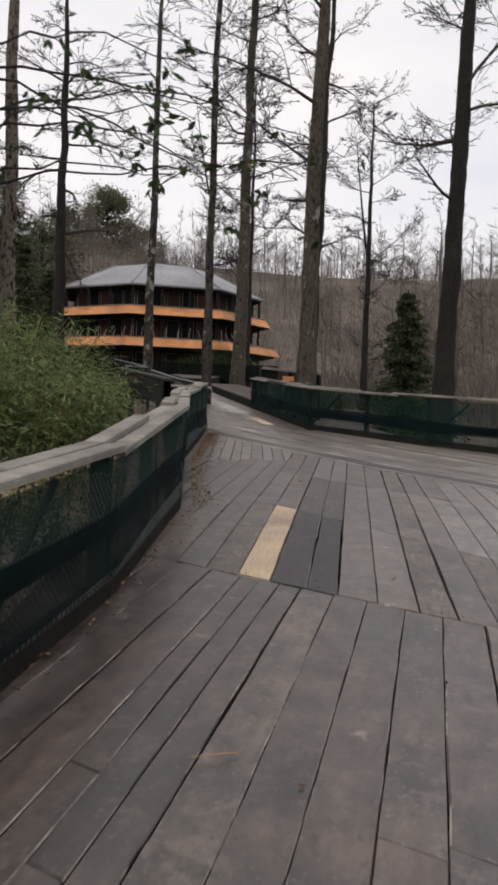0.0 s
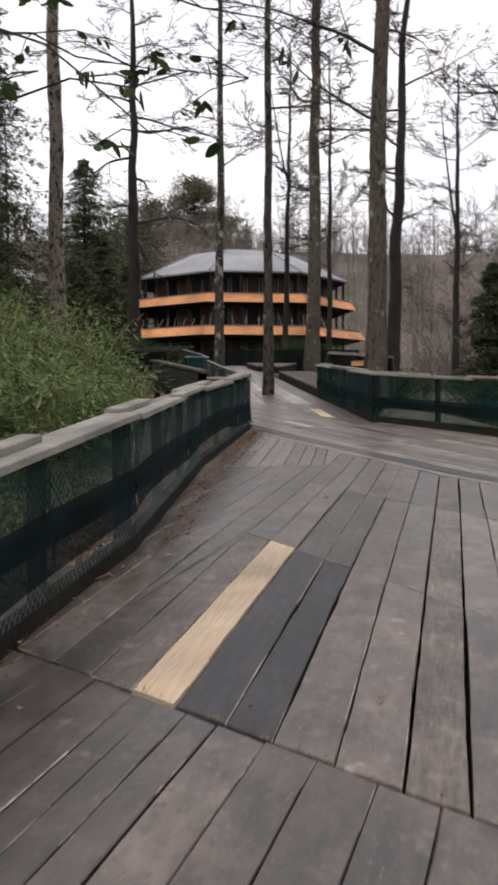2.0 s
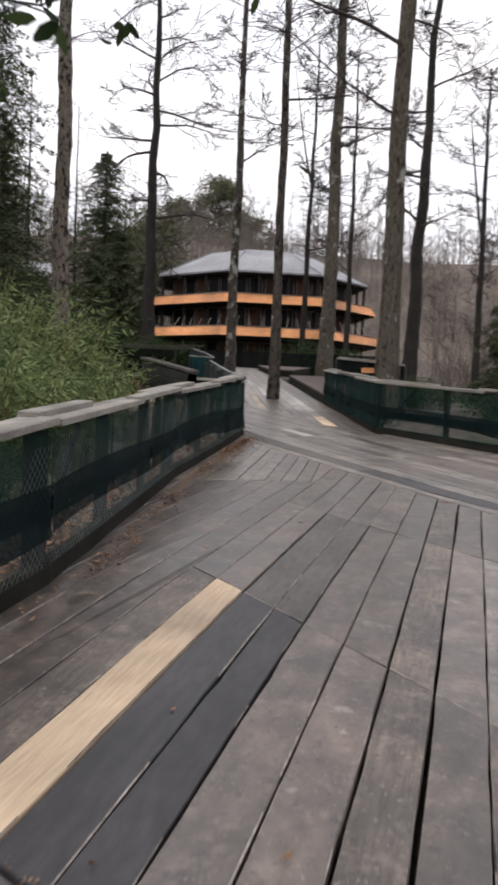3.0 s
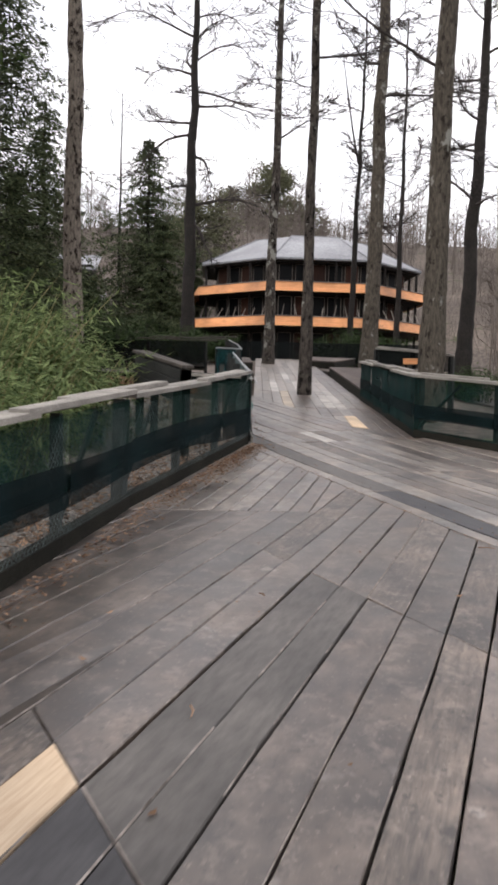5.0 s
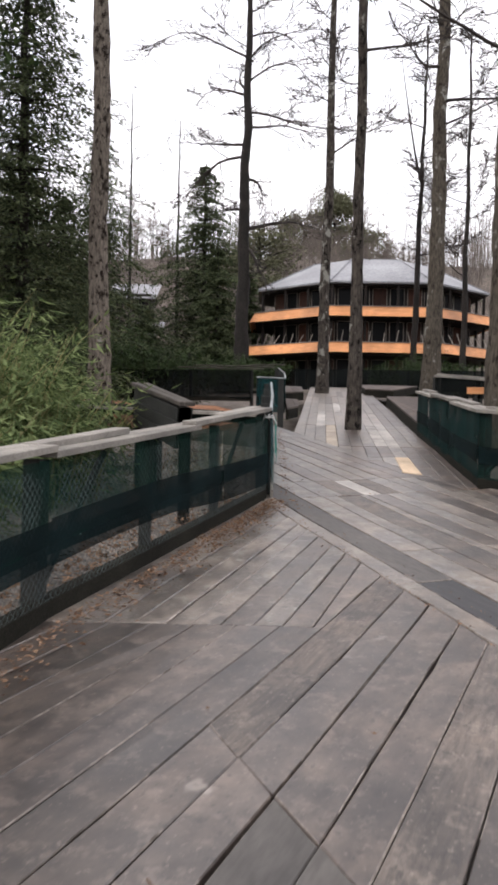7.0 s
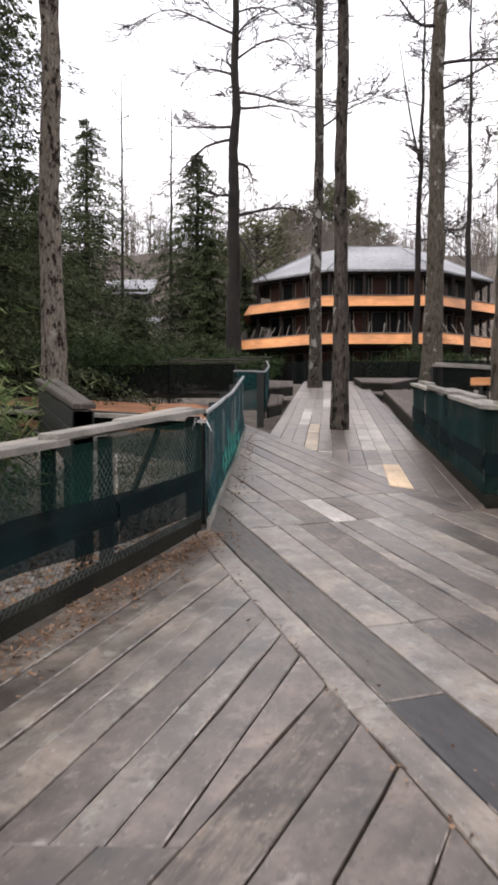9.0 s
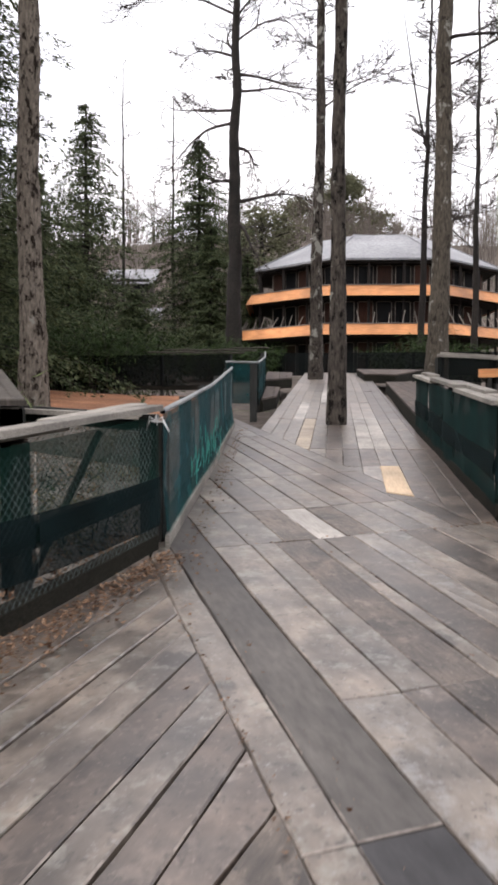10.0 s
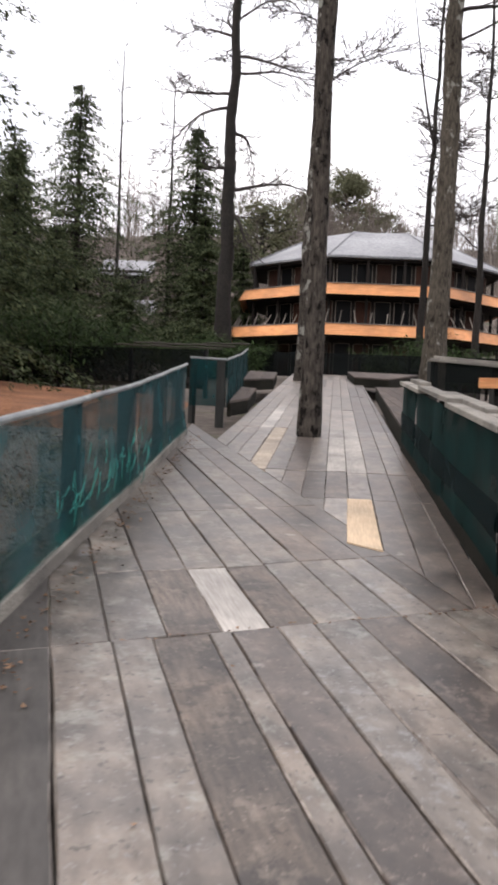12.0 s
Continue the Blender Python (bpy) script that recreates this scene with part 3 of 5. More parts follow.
def bush(x, y, rx, ry, height, seed, culms, leaves, mat, leaf, label, name="bamboo_clump", stem=None, z=None):
    """Many arching stems and narrow leaves."""
    rng = random.Random(seed)
    z0 = ground_z(x, y) if z is None else z
    base = new(name)
    base.location = (x, y, z0)
    st, lv = Soup(), Soup()
    for _ in range(culms):
        a, q = rng.uniform(0, 6.283), math.sqrt(rng.random())
        p = Vector((rx * q * math.cos(a), ry * q * math.sin(a), -0.05))
        h = height * rng.uniform(0.55, 1.05) * (1.05 - 0.35 * q)
        lean = Vector((math.cos(a) * q + rng.uniform(-0.5, 0.5), math.sin(a) * q + rng.uniform(-0.5, 0.5), 0)) * 0.30 * h
        pts = [p + lean * (u * u) + Vector((0, 0, h * (u - 0.12 * u * u * u))) for u in (0, 0.25, 0.5, 0.75, 1)]
        st.tube(pts, [0.012, 0.011, 0.009, 0.006, 0.003], 4, False)
        for _ in range(leaves):
            u = 0.12 + 0.88 * rng.random() ** 0.75
            k = min(3, int(u * 4))
            c = pts[k].lerp(pts[k + 1], u * 4 - k)
            b = rng.uniform(0, 6.283)
            o = Vector((math.cos(b), math.sin(b), rng.uniform(-0.5, 0.6))).normalized()
            c = c + o * rng.uniform(0.02, 0.42)
            d = (o + Vector((0, 0, rng.uniform(-0.9, 0.25)))).normalized()
            sd = d.cross(Vector((rng.uniform(-0.4, 0.4), rng.uniform(-0.4, 0.4), 1))).normalized()
            size = leaf * rng.uniform(0.6, 1.3)
            lv.leaf(c, d, sd, size, size * rng.uniform(0.14, 0.24))
    tagged(st.ob("stem_growth", stem or M_CULM, base), kind="stuff")
    tagged(lv.ob("foliage", mat, base), kind="stuff")
    return tagged(base, label, "shrub")


# trees growing through and beside the boardwalk
bare_tree(2.20, 19.62, 21, 0.136, 11, (0.004, 0.0), 0.33, 16, 3.0, 3, M_BARK_MID, deck_z(19.62), label="slim bare tree growing up through the boardwalk")
bare_tree(2.38, 34.1, 23, 0.21, 12, (0.012, 0), 0.36, 14, 3.6, 3, M_BARK_MID, deck_z(34.1), label="bare tree growing through the far end of the boardwalk")
bare_tree(-3.69, 22.07, 22, 0.26, 13, (-0.006, 0), 0.60, 12, 3.0, 3, M_BARK, label="stout bare tree with flaking pale bark beside the fence")
bare_tree(-1.30, 49.0, 25, 0.40, 14, (0.006, 0), 0.62, 9, 4.2, 3, M_BARK_DARK, label="dark bare tree with long crooked level branches", droop=-0.02, thick=1.2,
          first=((13.6, 176, 3.7, 0.12, -0.5), (13.0, 186, 4.6, -0.15, -0.9), (18.3, 178, 6.4, 0.55, -2.2), (17.0, 3, 4.3, 0.95, -2.4), (15.4, -4, 5.0, 0.12, -0.6),
                 (14.6, 4, 4.2, -0.12, -0.7), (11.8, -3, 2.4, 0.08, -0.7), (9.1, 2, 4.4, 0.12, -1.1), (8.2, -6, 2.6, -0.55, -0.6), (10.2, 182, 1.7, -0.1, -0.4),
                 (16.3, 172, 3.0, 0.2, -0.8), (19.4, 6, 4.6, 0.5, -1.4)))
bare_tree(5.60, 29.5, 24, 0.29, 15, (0.014, 0), 0.38, 14, 4.2, 3, M_BARK_OLIVE, label="bare tree with a straight mottled trunk")
bare_tree(4.66, 17.4, 23, 0.26, 16, (0.012, 0.0), 0.32, 16, 4.0, 3, M_BARK_OLIVE, label="stout bare tree just outside the fence")
bare_tree(11.6, 38.0, 24, 0.36, 17, (0.035, 0), 0.34, 18, 4.8, 3, M_BARK_DARK, label="bare tree with a leaning dark trunk")
bare_tree(20.5, 51.5, 22, 0.26, 18, (0, 0), 0.34, 19, 5.4, 3, M_BARK_DARK, fork=12.5, label="forked bare tree with upswept limbs", droop=0.2)
bare_tree(8.23, 16.0, 22, 0.29, 19, (0.035, 0), 0.30, 17, 4.2, 3, M_BARK_DARK, label="dark leaning bare tree beyond the fence")
bare_tree(8.75, 52.2, 22, 0.21, 20, (0.02, 0), 0.40, 14, 4.4, 3, M_BARK_DARK, thick=1.4, label="slender dark bare tree in front of the lodge", fork=13, droop=0.2)
bare_tree(10.6, 47.1, 20, 0.18, 21, (0.0, 0), 0.36, 16, 4.4, 3, M_BARK_DARK, label="thin bare tree with forking limbs", droop=0.2)
bare_tree(-13.0, 80.5, 24, 0.17, 22, (0, 0), 0.40, 16, 4.4, 2, M_BARK_DARK, label="thin bare tree on the slope")
bare_tree(-8.6, 81.0, 22, 0.17, 23, (0, 0), 0.40, 16, 4.4, 2, M_BARK_DARK, label="thin bare tree on the slope")


def broad_tree(x, y, height, spread, seed, mat, spray, clumps, label, low=0.35, sprays=340):
    """A broad-crowned evergreen: trunk, limbs and uneven clumps of sprays with gaps between."""
    rng = random.Random(seed)
    base = new("evergreen_tree")
    base.location = (x, y, ground_z(x, y))
    s, c = Soup(), Soup()
    s.tube(trunk_points(0, 0, 0, height * 0.9, (0, 0), rng, 0.1), [spread * 0.06 * (1.1 - k / 12) + 0.03 for k in range(13)], 8)
    for k in range(clumps):
        t = low + (1 - low) * (k + rng.random()) / clumps
        a = rng.uniform(0, 6.283)
        r = spread * math.sqrt(max(0.03, 1 - ((t - low) / (1 - low)) ** 1.7)) * rng.uniform(0.25, 0.85)
        m = Vector((r * math.cos(a), r * math.sin(a), t * height - 0.06 * height))
        s.tube([Vector((0, 0, max(0.1, m.z - r * 0.5))), m * 0.6 + Vector((0, 0, m.z * 0.32)), m], [0.02 * spread, 0.014 * spread, 0.006 * spread], 4, False)
        size = spread * rng.uniform(0.24, 0.40)
        for _ in range(sprays):
            v = Vector((rng.gauss(0, 0.5), rng.gauss(0, 0.5), rng.gauss(0, 0.30))) * size
            d = Vector((rng.uniform(-1, 1), rng.uniform(-1, 1), rng.uniform(-0.5, 0.8))).normalized()
            sd = d.cross(Vector((rng.uniform(-1, 1), rng.uniform(-1, 1), 0.7))).normalized()
            z = spray * rng.uniform(0.5, 1.2)
            c.leaf(m + v, d, sd, z, z * rng.uniform(0.35, 0.6))
    s.ob("trunk", M_BARK_DARK, base, smooth=True)
    tagged(c.ob("crown", mat, base), kind="stuff")
    return tagged(base, label, "tree")


def leafy_overhang(x, y, seed):
    """A small tree outside the fence whose leafy twigs hang over the boardwalk."""
    rng = random.Random(seed)
    z0 = ground_z(x, y)
    base = new("magnolia_tree")
    base.location = (x, y, z0)
    s, c = Soup(), Soup()
    trunk = [Vector((0.02 * k * k * 0.6, -0.01 * k * k, 0.62 * k - 0.2)) for k in range(8)]
    s.tube(trunk, [0.085 - 0.009 * k for k in range(8)], 8)
    tips = ((-1.04, 0.74, 2.78), (-1.53, 0.74, 2.80), (-1.60, -0.4, 2.12), (-2.1, 0.3, 2.6), (-2.15, 0.1, 2.95), (-0.6, 0.9, 3.05), (-3.0, 6.9, 4.6), (-1.87, -0.52, 2.87), (-2.22, -0.73, 2.97), (-2.46, -1.05, 2.75), (-2.7, -0.77, 2.59))
    for i, tip in enumerate(tips):
        p = trunk[5 + i % 3]
        q = Vector(tip) - Vector((x, y, z0))
        mid = p.lerp(q, 0.5) + Vector((rng.uniform(-0.2, 0.2), rng.uniform(-0.2, 0.2), 0.35))
        line = []
        for k in range(11):
            t = k / 10
            at = p.lerp(mid, t).lerp(mid.lerp(q, t), t)
            line.append(at + Vector((rng.uniform(-1, 1), rng.uniform(-1, 1), rng.uniform(-1, 1))) * (0.05 if 0 < k < 10 else 0))
        s.tube(line, [0.016 - 0.0013 * k for k in range(11)], 5, False)
        for _ in range(4):
            b = line[rng.randint(6, 10)]
            e = b + Vector((rng.uniform(-0.5, 0.5), rng.uniform(-0.4, 0.4), rng.uniform(-0.25, 0.15)))
            s.tube([b, b.lerp(e, 0.5) + Vector((0, 0, 0.04)), e], [0.005, 0.004, 0.002], 3, False)
            for _ in range(5):
                d = Vector((rng.uniform(-0.7, 0.7), rng.uniform(-0.7, 0.7), rng.uniform(-1, 0.1))).normalized()
                sd = d.cross(Vector((rng.uniform(-1, 1), rng.uniform(-1, 1), 0.4))).normalized()
                o, ln, wd = e.lerp(b, rng.uniform(0, 0.5)), rng.uniform(0.06, 0.11), rng.uniform(0.028, 0.042)
                i = len(c.v)
                for u, h in ((0, 0), (0.25, 0.8), (0.55, 1), (0.85, 0.55), (1, 0), (0.85, -0.55), (0.55, -1), (0.25, -0.8)):
                    c.v.append(o + d * ln * u + sd * wd * 0.5 * h + d.cross(sd) * (0.15 * wd * abs(h)))
                c.f += [(i, i + 1, i + 7), (i + 1, i + 2, i + 6, i + 7), (i + 2, i + 3, i + 5, i + 6), (i + 3, i + 4, i + 5)]
    s.ob("trunk", M_BARK_DARK, base, smooth=True)
    tagged(c.ob("foliage", M_BROAD, base), kind="stuff")
    return tagged(base, "small dark-leaved evergreen overhanging the boardwalk", "tree")


leafy_overhang(-4.5, 3.0, 51)

# evergreens
conifer(-6.9, 26.5, 15.5, 4.5, 31, tiers=46, needles=165, low=0.05, spray=0.17)
conifer(-10.5, 29.0, 17.0, 5.0, 38, tiers=42, needles=140, low=0.05, spray=0.21, label="tall dense hemlock behind the fence")
conifer(-5.2, 70.0, 17.0, 6.6, 32, tiers=54, needles=140, low=0.03, spray=0.27, spread=1.2, label="dark spire-shaped spruce beside the lodge")
conifer(-12.9, 66.0, 18.5, 6.2, 33, tiers=48, needles=110, low=0.03, spray=0.28, spread=1.25, label="ragged dark evergreen behind the fence")
conifer(-18.5, 62.0, 15.0, 4.8, 61, tiers=40, needles=90, low=0.03, spray=0.30, spread=1.2, label="dark evergreen at the edge of the woods")
conifer(-11.6, 56.0, 7.5, 4.2, 62, tiers=30, needles=110, low=0.02, spray=0.24, spread=1.15, label="bushy dark evergreen on the slope")
conifer(-8.6, 60.5, 5.0, 3.2, 63, tiers=24, needles=100, low=0.02, spray=0.25, spread=1.15, label="low bushy evergreen on the slope")
conifer(-22.0, 80.0, 17.0, 5.5, 64, tiers=36, needles=80, low=0.02, spray=0.36, spread=1.2, label="tall evergreen on the far slope")
conifer(-10.4, 45.0, 9.5, 3.1, 34, tiers=38, needles=120, low=0.02, spray=0.20, spread=1.2, label="dense dark evergreen behind the fence")
conifer(-3.4, 60.0, 9.5, 3.6, 39, tiers=34, needles=110, low=0.02, spray=0.24, label="dark evergreen beside the lodge")
conifer(-1.4, 68.0, 8.5, 3.4, 66, tiers=30, needles=100, low=0.02, spray=0.25, label="dark evergreen against the lodge wall")
conifer(10.4, 23.0, 5.6, 1.9, 35, tiers=30, needles=130, low=0.02, label="dark green evergreen shrub under the trees", spread=1.1, spray=0.16)
broad_tree(-9.5, 18.2, 15.0, 4.5, 65, M_BROAD, 0.25, 95, "dark dense evergreen leaning in above the bamboo", 0.50)
broad_tree(13.0, 183.0, 21.0, 8.6, 36, M_PINE, 0.62, 52, "broad-crowned pine on the hilltop", 0.3)
broad_tree(4.5, 180.0, 14.0, 7.0, 37, M_PINE, 0.62, 26, "lower spreading pine on the hilltop", 0.15)
broad_tree(21.0, 182.0, 13.0, 6.0, 40, M_PINE, 0.62, 20, "small spreading pine on the hilltop", 0.2)

broad_tree(-1.5, 112.0, 8.5, 6.5, 67, M_PINE, 0.5, 22, "dark spreading evergreen on the slope behind the lodge", 0.1)

# undergrowth beside the boardwalk
bush(-4.25, 11.9, 2.0, 2.6, 3.3, 41, 290, 104, M_BAMBOO, 0.165, "thick light green bamboo clump leaning over the fence")
bush(-2.55, 12.1, 0.95, 1.6, 2.2, 47, 120, 90, M_BAMBOO, 0.165, "low light green bamboo clump at the fence corner")
bush(-3.55, 8.1, 1.75, 2.5, 2.2, 42, 210, 88, M_BAMBOO, 0.165, "light green bamboo clump behind the fence")
bush(-5.9, 17.0, 1.4, 2.0, 2.7, 43, 130, 90, M_BAMBOO, 0.165, "light green bamboo clump under the hemlock")
for _k, (_x, _y) in enumerate(((-5.3, -4.6), (-4.6, -2.6), (-3.7, -0.7), (-3.1, 1.2), (-2.6, 3.0), (-2.3, 4.9))):
    bush(_x - 0.35, _y, 0.6, 1.1, 0.7, 300 + _k, 60, 30, M_DRY if _k % 2 == 0 else M_BROAD, 0.13,
         "dry grass and brambles behind the fence" if _k % 2 == 0 else "low dark brambles behind the fence", "undergrowth", M_TWIG)
for _k, (_x, _y) in enumerate(((6.6, 8.4), (8.3, 6.2), (9.8, 3.0), (7.9, 9.8))):
    bush(_x, _y, 0.9, 1.0, 0.7, 320 + _k, 50, 40, M_BROAD if _k % 2 else M_BAMBOO, 0.12, "low green undergrowth below the fence", "undergrowth", M_TWIG)
for _k, (_x, _y) in enumerate(((-0.55, 12.6), (-1.5, 13.9), (-0.5, 15.2), (-2.3, 12.2), (-0.7, 17.6))):
    bush(_x, _y, 0.55, 0.8, 0.5, 340 + _k, 46, 30, M_BROAD if _k % 2 else M_DRY, 0.10, "low dark brambles between the fences", "undergrowth", M_TWIG)
bush(11.4, 36.6, 1.8, 1.4, 1.9, 330, 80, 70, M_BROAD, 0.22, "low dark evergreen shrub past the head of the walk", "evergreen_shrub", M_TWIG)
bush(-4.6, 31.0, 2.6, 1.8, 3.0, 44, 150, 90, M_BROAD, 0.24, "dark evergreen thicket behind the far fence", "evergreen_shrub", M_TWIG)
bush(-0.9, 40.0, 1.8, 1.6, 2.0, 45, 110, 80, M_BROAD, 0.24, "low dark evergreen thicket beside the boardwalk", "evergreen_shrub", M_TWIG)
bush(7.4, 41.0, 2.2, 1.6, 2.6, 46, 120, 80, M_BROAD, 0.24, "dark evergreen shrub in front of the lodge", "evergreen_shrub", M_TWIG)


# ---- far woods ----
def far_woods(seed, count, r0, r1, a0, a1, h0, h1, twigs):
    """Bare trees on the far slopes, past counting."""
    rng = random.Random(seed)
    s = Soup()
    made = 0
    while made < count:
        a = radians(rng.uniform(a0, a1))
        r = math.sqrt(rng.uniform(r0 * r0, r1 * r1))
        x, y = 2 + r * math.sin(a), 5 + r * math.cos(a)
        if -9 < x < 24 and y < 84:
            continue
        made += 1
        z = ground_z(x, y)
        h = rng.uniform(h0, h1)
        lean = Vector((rng.uniform(-0.07, 0.07), 0, 0)) * h
        pts = [Vector((x, y, z - 0.3)) + lean * (u * u) + Vector((rng.uniform(-0.15, 0.15), 0, h * u)) for u in (0, 0.35, 0.7, 1)]
        w = rng.uniform(0.05, 0.12)
        s.tube(pts, [w, w * 0.8, w * 0.45, 0.02], 4, False)
        for _ in range(twigs):
            u = rng.uniform(0.25, 0.99)
            k = 0 if u < 0.35 else 1 if u < 0.7 else 2
            p = pts[k].lerp(pts[k + 1], (u - (0, 0.35, 0.7)[k]) / (0.35, 0.35, 0.3)[k])
            b = rng.uniform(0, 6.283)
            d = Vector((math.cos(b), math.sin(b), rng.uniform(0.1, 1.1))).normalized()
            ln = rng.uniform(1.6, 4.8) * (1.3 - u)
            q = p + d * ln * 0.55
            e = (d + Vector((rng.uniform(-0.5, 0.5), rng.uniform(-0.5, 0.5), 0.3))).normalized()
            s.tube([p, q, q + e * ln * 0.45], [0.03, 0.018, 0.007], 3, False)
            for _ in range(6):
                e = (d + Vector((rng.uniform(-0.9, 0.9), rng.uniform(-0.9, 0.9), rng.uniform(-0.2, 0.9)))).normalized()
                o = p.lerp(q, rng.uniform(0.2, 1))
                s.tube([o, o + e * ln * rng.uniform(0.25, 0.6)], [0.016, 0.008], 3, False)
    ob = s.ob("far_woods", M_HAZED_TWIG)
    tagged(ob, "far leafless woods covering the hillsides", "woods", kind="stuff")


far_woods(77, 540, 100, 152, -70, 72, 5, 13, 16)
far_woods(78, 260, 42, 95, 18, 75, 5, 12, 16)


def far_brush(seed, count, a0, a1, r0, r1):
    """Leafless brush over the hillsides, past counting."""
    rng = random.Random(seed)
    s = Soup()
    made = 0
    while made < count:
        a = radians(rng.uniform(a0, a1))
        r = math.sqrt(rng.uniform(r0 * r0, r1 * r1))
        x, y = 2 + r * math.sin(a), 5 + r * math.cos(a)
        if -9 < x < 24 and y < 82:
            continue
        made += 1
        p = Vector((x, y, ground_z(x, y) - 0.1))
        for _ in range(9):
            h = rng.uniform(1.2, 5.5)
            d = Vector((rng.uniform(-0.45, 0.45), rng.uniform(-0.45, 0.45), 1)) * h
            q = p + Vector((rng.uniform(-1.6, 1.6), rng.uniform(-1.6, 1.6), 0))
            e = q + d * 0.55
            s.tube([q, e, q + d + Vector((rng.uniform(-0.6, 0.6), 0, 0))], [0.035, 0.022, 0.008], 3, False)
            s.tube([e, e + Vector((rng.uniform(-1, 1), rng.uniform(-1, 1), rng.uniform(0.4, 1.4)))], [0.016, 0.006], 3, False)
    ob = s.ob("far_brush", M_HAZED_TWIG)
    tagged(ob, "leafless brown brush over the hillsides", "brush", kind="stuff")


far_brush(79, 1600, -60, 65, 76, 150)
far_brush(80, 560, 14, 75, 34, 72)


# ---- the round lodge ----
def lodge(cx, cy, radius):
    base = new("lodge")
    base.location = (cx, cy, 0)

    def ring(r, z):
        return [Vector((r * math.cos(radians(22.5 + 45 * k)), r * math.sin(radians(22.5 + 45 * k)), z)) for k in range(8)]

    def shell(name, r0, z0, r1, z1, mat, thick=0.15, label=""):
        s = Soup()
        loops = [ring(r0, z0), ring(r1, z1), ring(r1 - thick, z1), ring(r0 - thick, z0)]
        for lp in loops:
            s.v += lp
        for a in range(4):
            b = (a + 1) % 4
            for k in range(8):
                j = (k + 1) % 8
                s.f.append((a * 8 + k, a * 8 + j, b * 8 + j, b * 8 + k))
        return s.ob(name, mat, base, label=label)

    def disc(name, r, z, t, mat, label=""):
        s = Soup()
        s.v += ring(r, z) + ring(r, z + t)
        s.f += [tuple(range(7, -1, -1)), tuple(range(8, 16))]
        s.f += [(k, (k + 1) % 8, 8 + (k + 1) % 8, 8 + k) for k in range(8)]
        return s.ob(name, mat, base, label=label)

    inner = radius - 2.3
    reach = (radius, radius * 0.915)
    zg = 2.2
    levels = (5.42, 7.76, 9.9)
    shell("wall", inner, zg, inner, levels[2] + 0.3, M_DARKWOOD, 0.25, "dark stained siding")
    for z, rr in zip(levels[:2], reach):
        disc("balcony_floor", rr - 0.04, z - 0.06, 0.16, M_DARKWOOD)
        for k in range(8):
            a, b = ring(rr, z)[k], ring(rr, z)[(k + 1) % 8]
            c, d = ring(rr + 0.42, z)[k], ring(rr + 0.42, z)[(k + 1) % 8]
            s = Soup()
            up = Vector((0, 0, 0.66))
            off = Vector((a.x + b.x, a.y + b.y, 0)).normalized() * 0.07
            s.v += [c, d, b + up, a + up, c - off, d - off, b + up - off, a + up - off]
            s.f += [(0, 1, 2, 3), (7, 6, 5, 4), (3, 2, 6, 7), (1, 0, 4, 5), (0, 3, 7, 4), (2, 1, 5, 6)]
            panel = s.ob("balcony_panel", M_ORANGE, base, label="slanted orange wooden parapet")
            m, ln = along(a.xy, b.xy, z + 0.68)
            r = Soup()
            r.box(m, ln, 0.12, 0.05, 0.01)
            r.ob("parapet_cap", M_SASH, panel)
            if k in (0, 1, 2) or z > 6:
                continue
            lean_rng = random.Random(int(z * 10) + k)
            for j in range(9):
                u = (j + 0.3 + 0.3 * lean_rng.random()) / 9
                q = a.lerp(b, u) + Vector((0, 0, 0.66))
                e = q - off * 6 + (b - a).normalized() * lean_rng.uniform(-0.16, 0.22) + Vector((0, 0, lean_rng.uniform(0.55, 0.85)))
                t = Soup()
                t.tube([q, e], [0.03, 0.026], 4)
                t.ob("rail_strut", M_SASH, base)
    # posts, windows and panels round each gallery
    for i, (z0, z1) in enumerate(((zg, levels[0]), (levels[0] + 0.1, levels[1]), (levels[1] + 0.1, levels[2]))):
        for k in range(8):
            if k in (0, 1, 2):
                continue
            a, b = ring(inner + 0.02, 0)[k], ring(inner + 0.02, 0)[(k + 1) % 8]
            oa, ob_ = ring(inner + 0.9, 0)[k], ring(inner + 0.9, 0)[(k + 1) % 8]
            for t in (0.0, 0.34, 0.67):
                p = oa.lerp(ob_, t)
                s = Soup()
                s.box(Matrix.Translation((p.x, p.y, (z0 + z1) / 2)), 0.16, 0.16, z1 - z0)
                s.ob("gallery_post", M_DARKWOOD, base)
            bays = 5
            for j in range(bays):
                p, q = a.lerp(b, (j + 0.12) / bays), a.lerp(b, (j + 0.88) / bays)
                m, ln = along(q.xy, p.xy, (z0 + z1) / 2 + 0.1)
                hgt = (z1 - z0) * 0.74
                s = Soup()
                s.box(m, ln, 0.06, hgt)
                door = (i * 7 + k * 3 + j) % 5 in (1, 3)
                win = s.ob("window" if not door else "panel_door", M_REDWOOD if door else M_GLASS, base, label="red-brown wooden panel" if door else "dark glass pane")
                f = Soup()
                for e in (-1, 1):
                    f.box(m @ Matrix.Translation((e * ln / 2, -0.03, 0)), 0.09, 0.1, hgt)
                f.box(m @ Matrix.Translation((0, -0.03, hgt / 2)), ln, 0.1, 0.07)
                f.ob("frame", M_SASH, win)
    shell("eave_fascia", radius * 0.85, levels[2] - 0.12, radius * 0.85, levels[2] + 0.22, M_DARKWOOD, 0.2)
    disc("soffit", radius * 0.85 - 0.12, levels[2] - 0.08, 0.1, M_DARKWOOD)
    s = Soup()
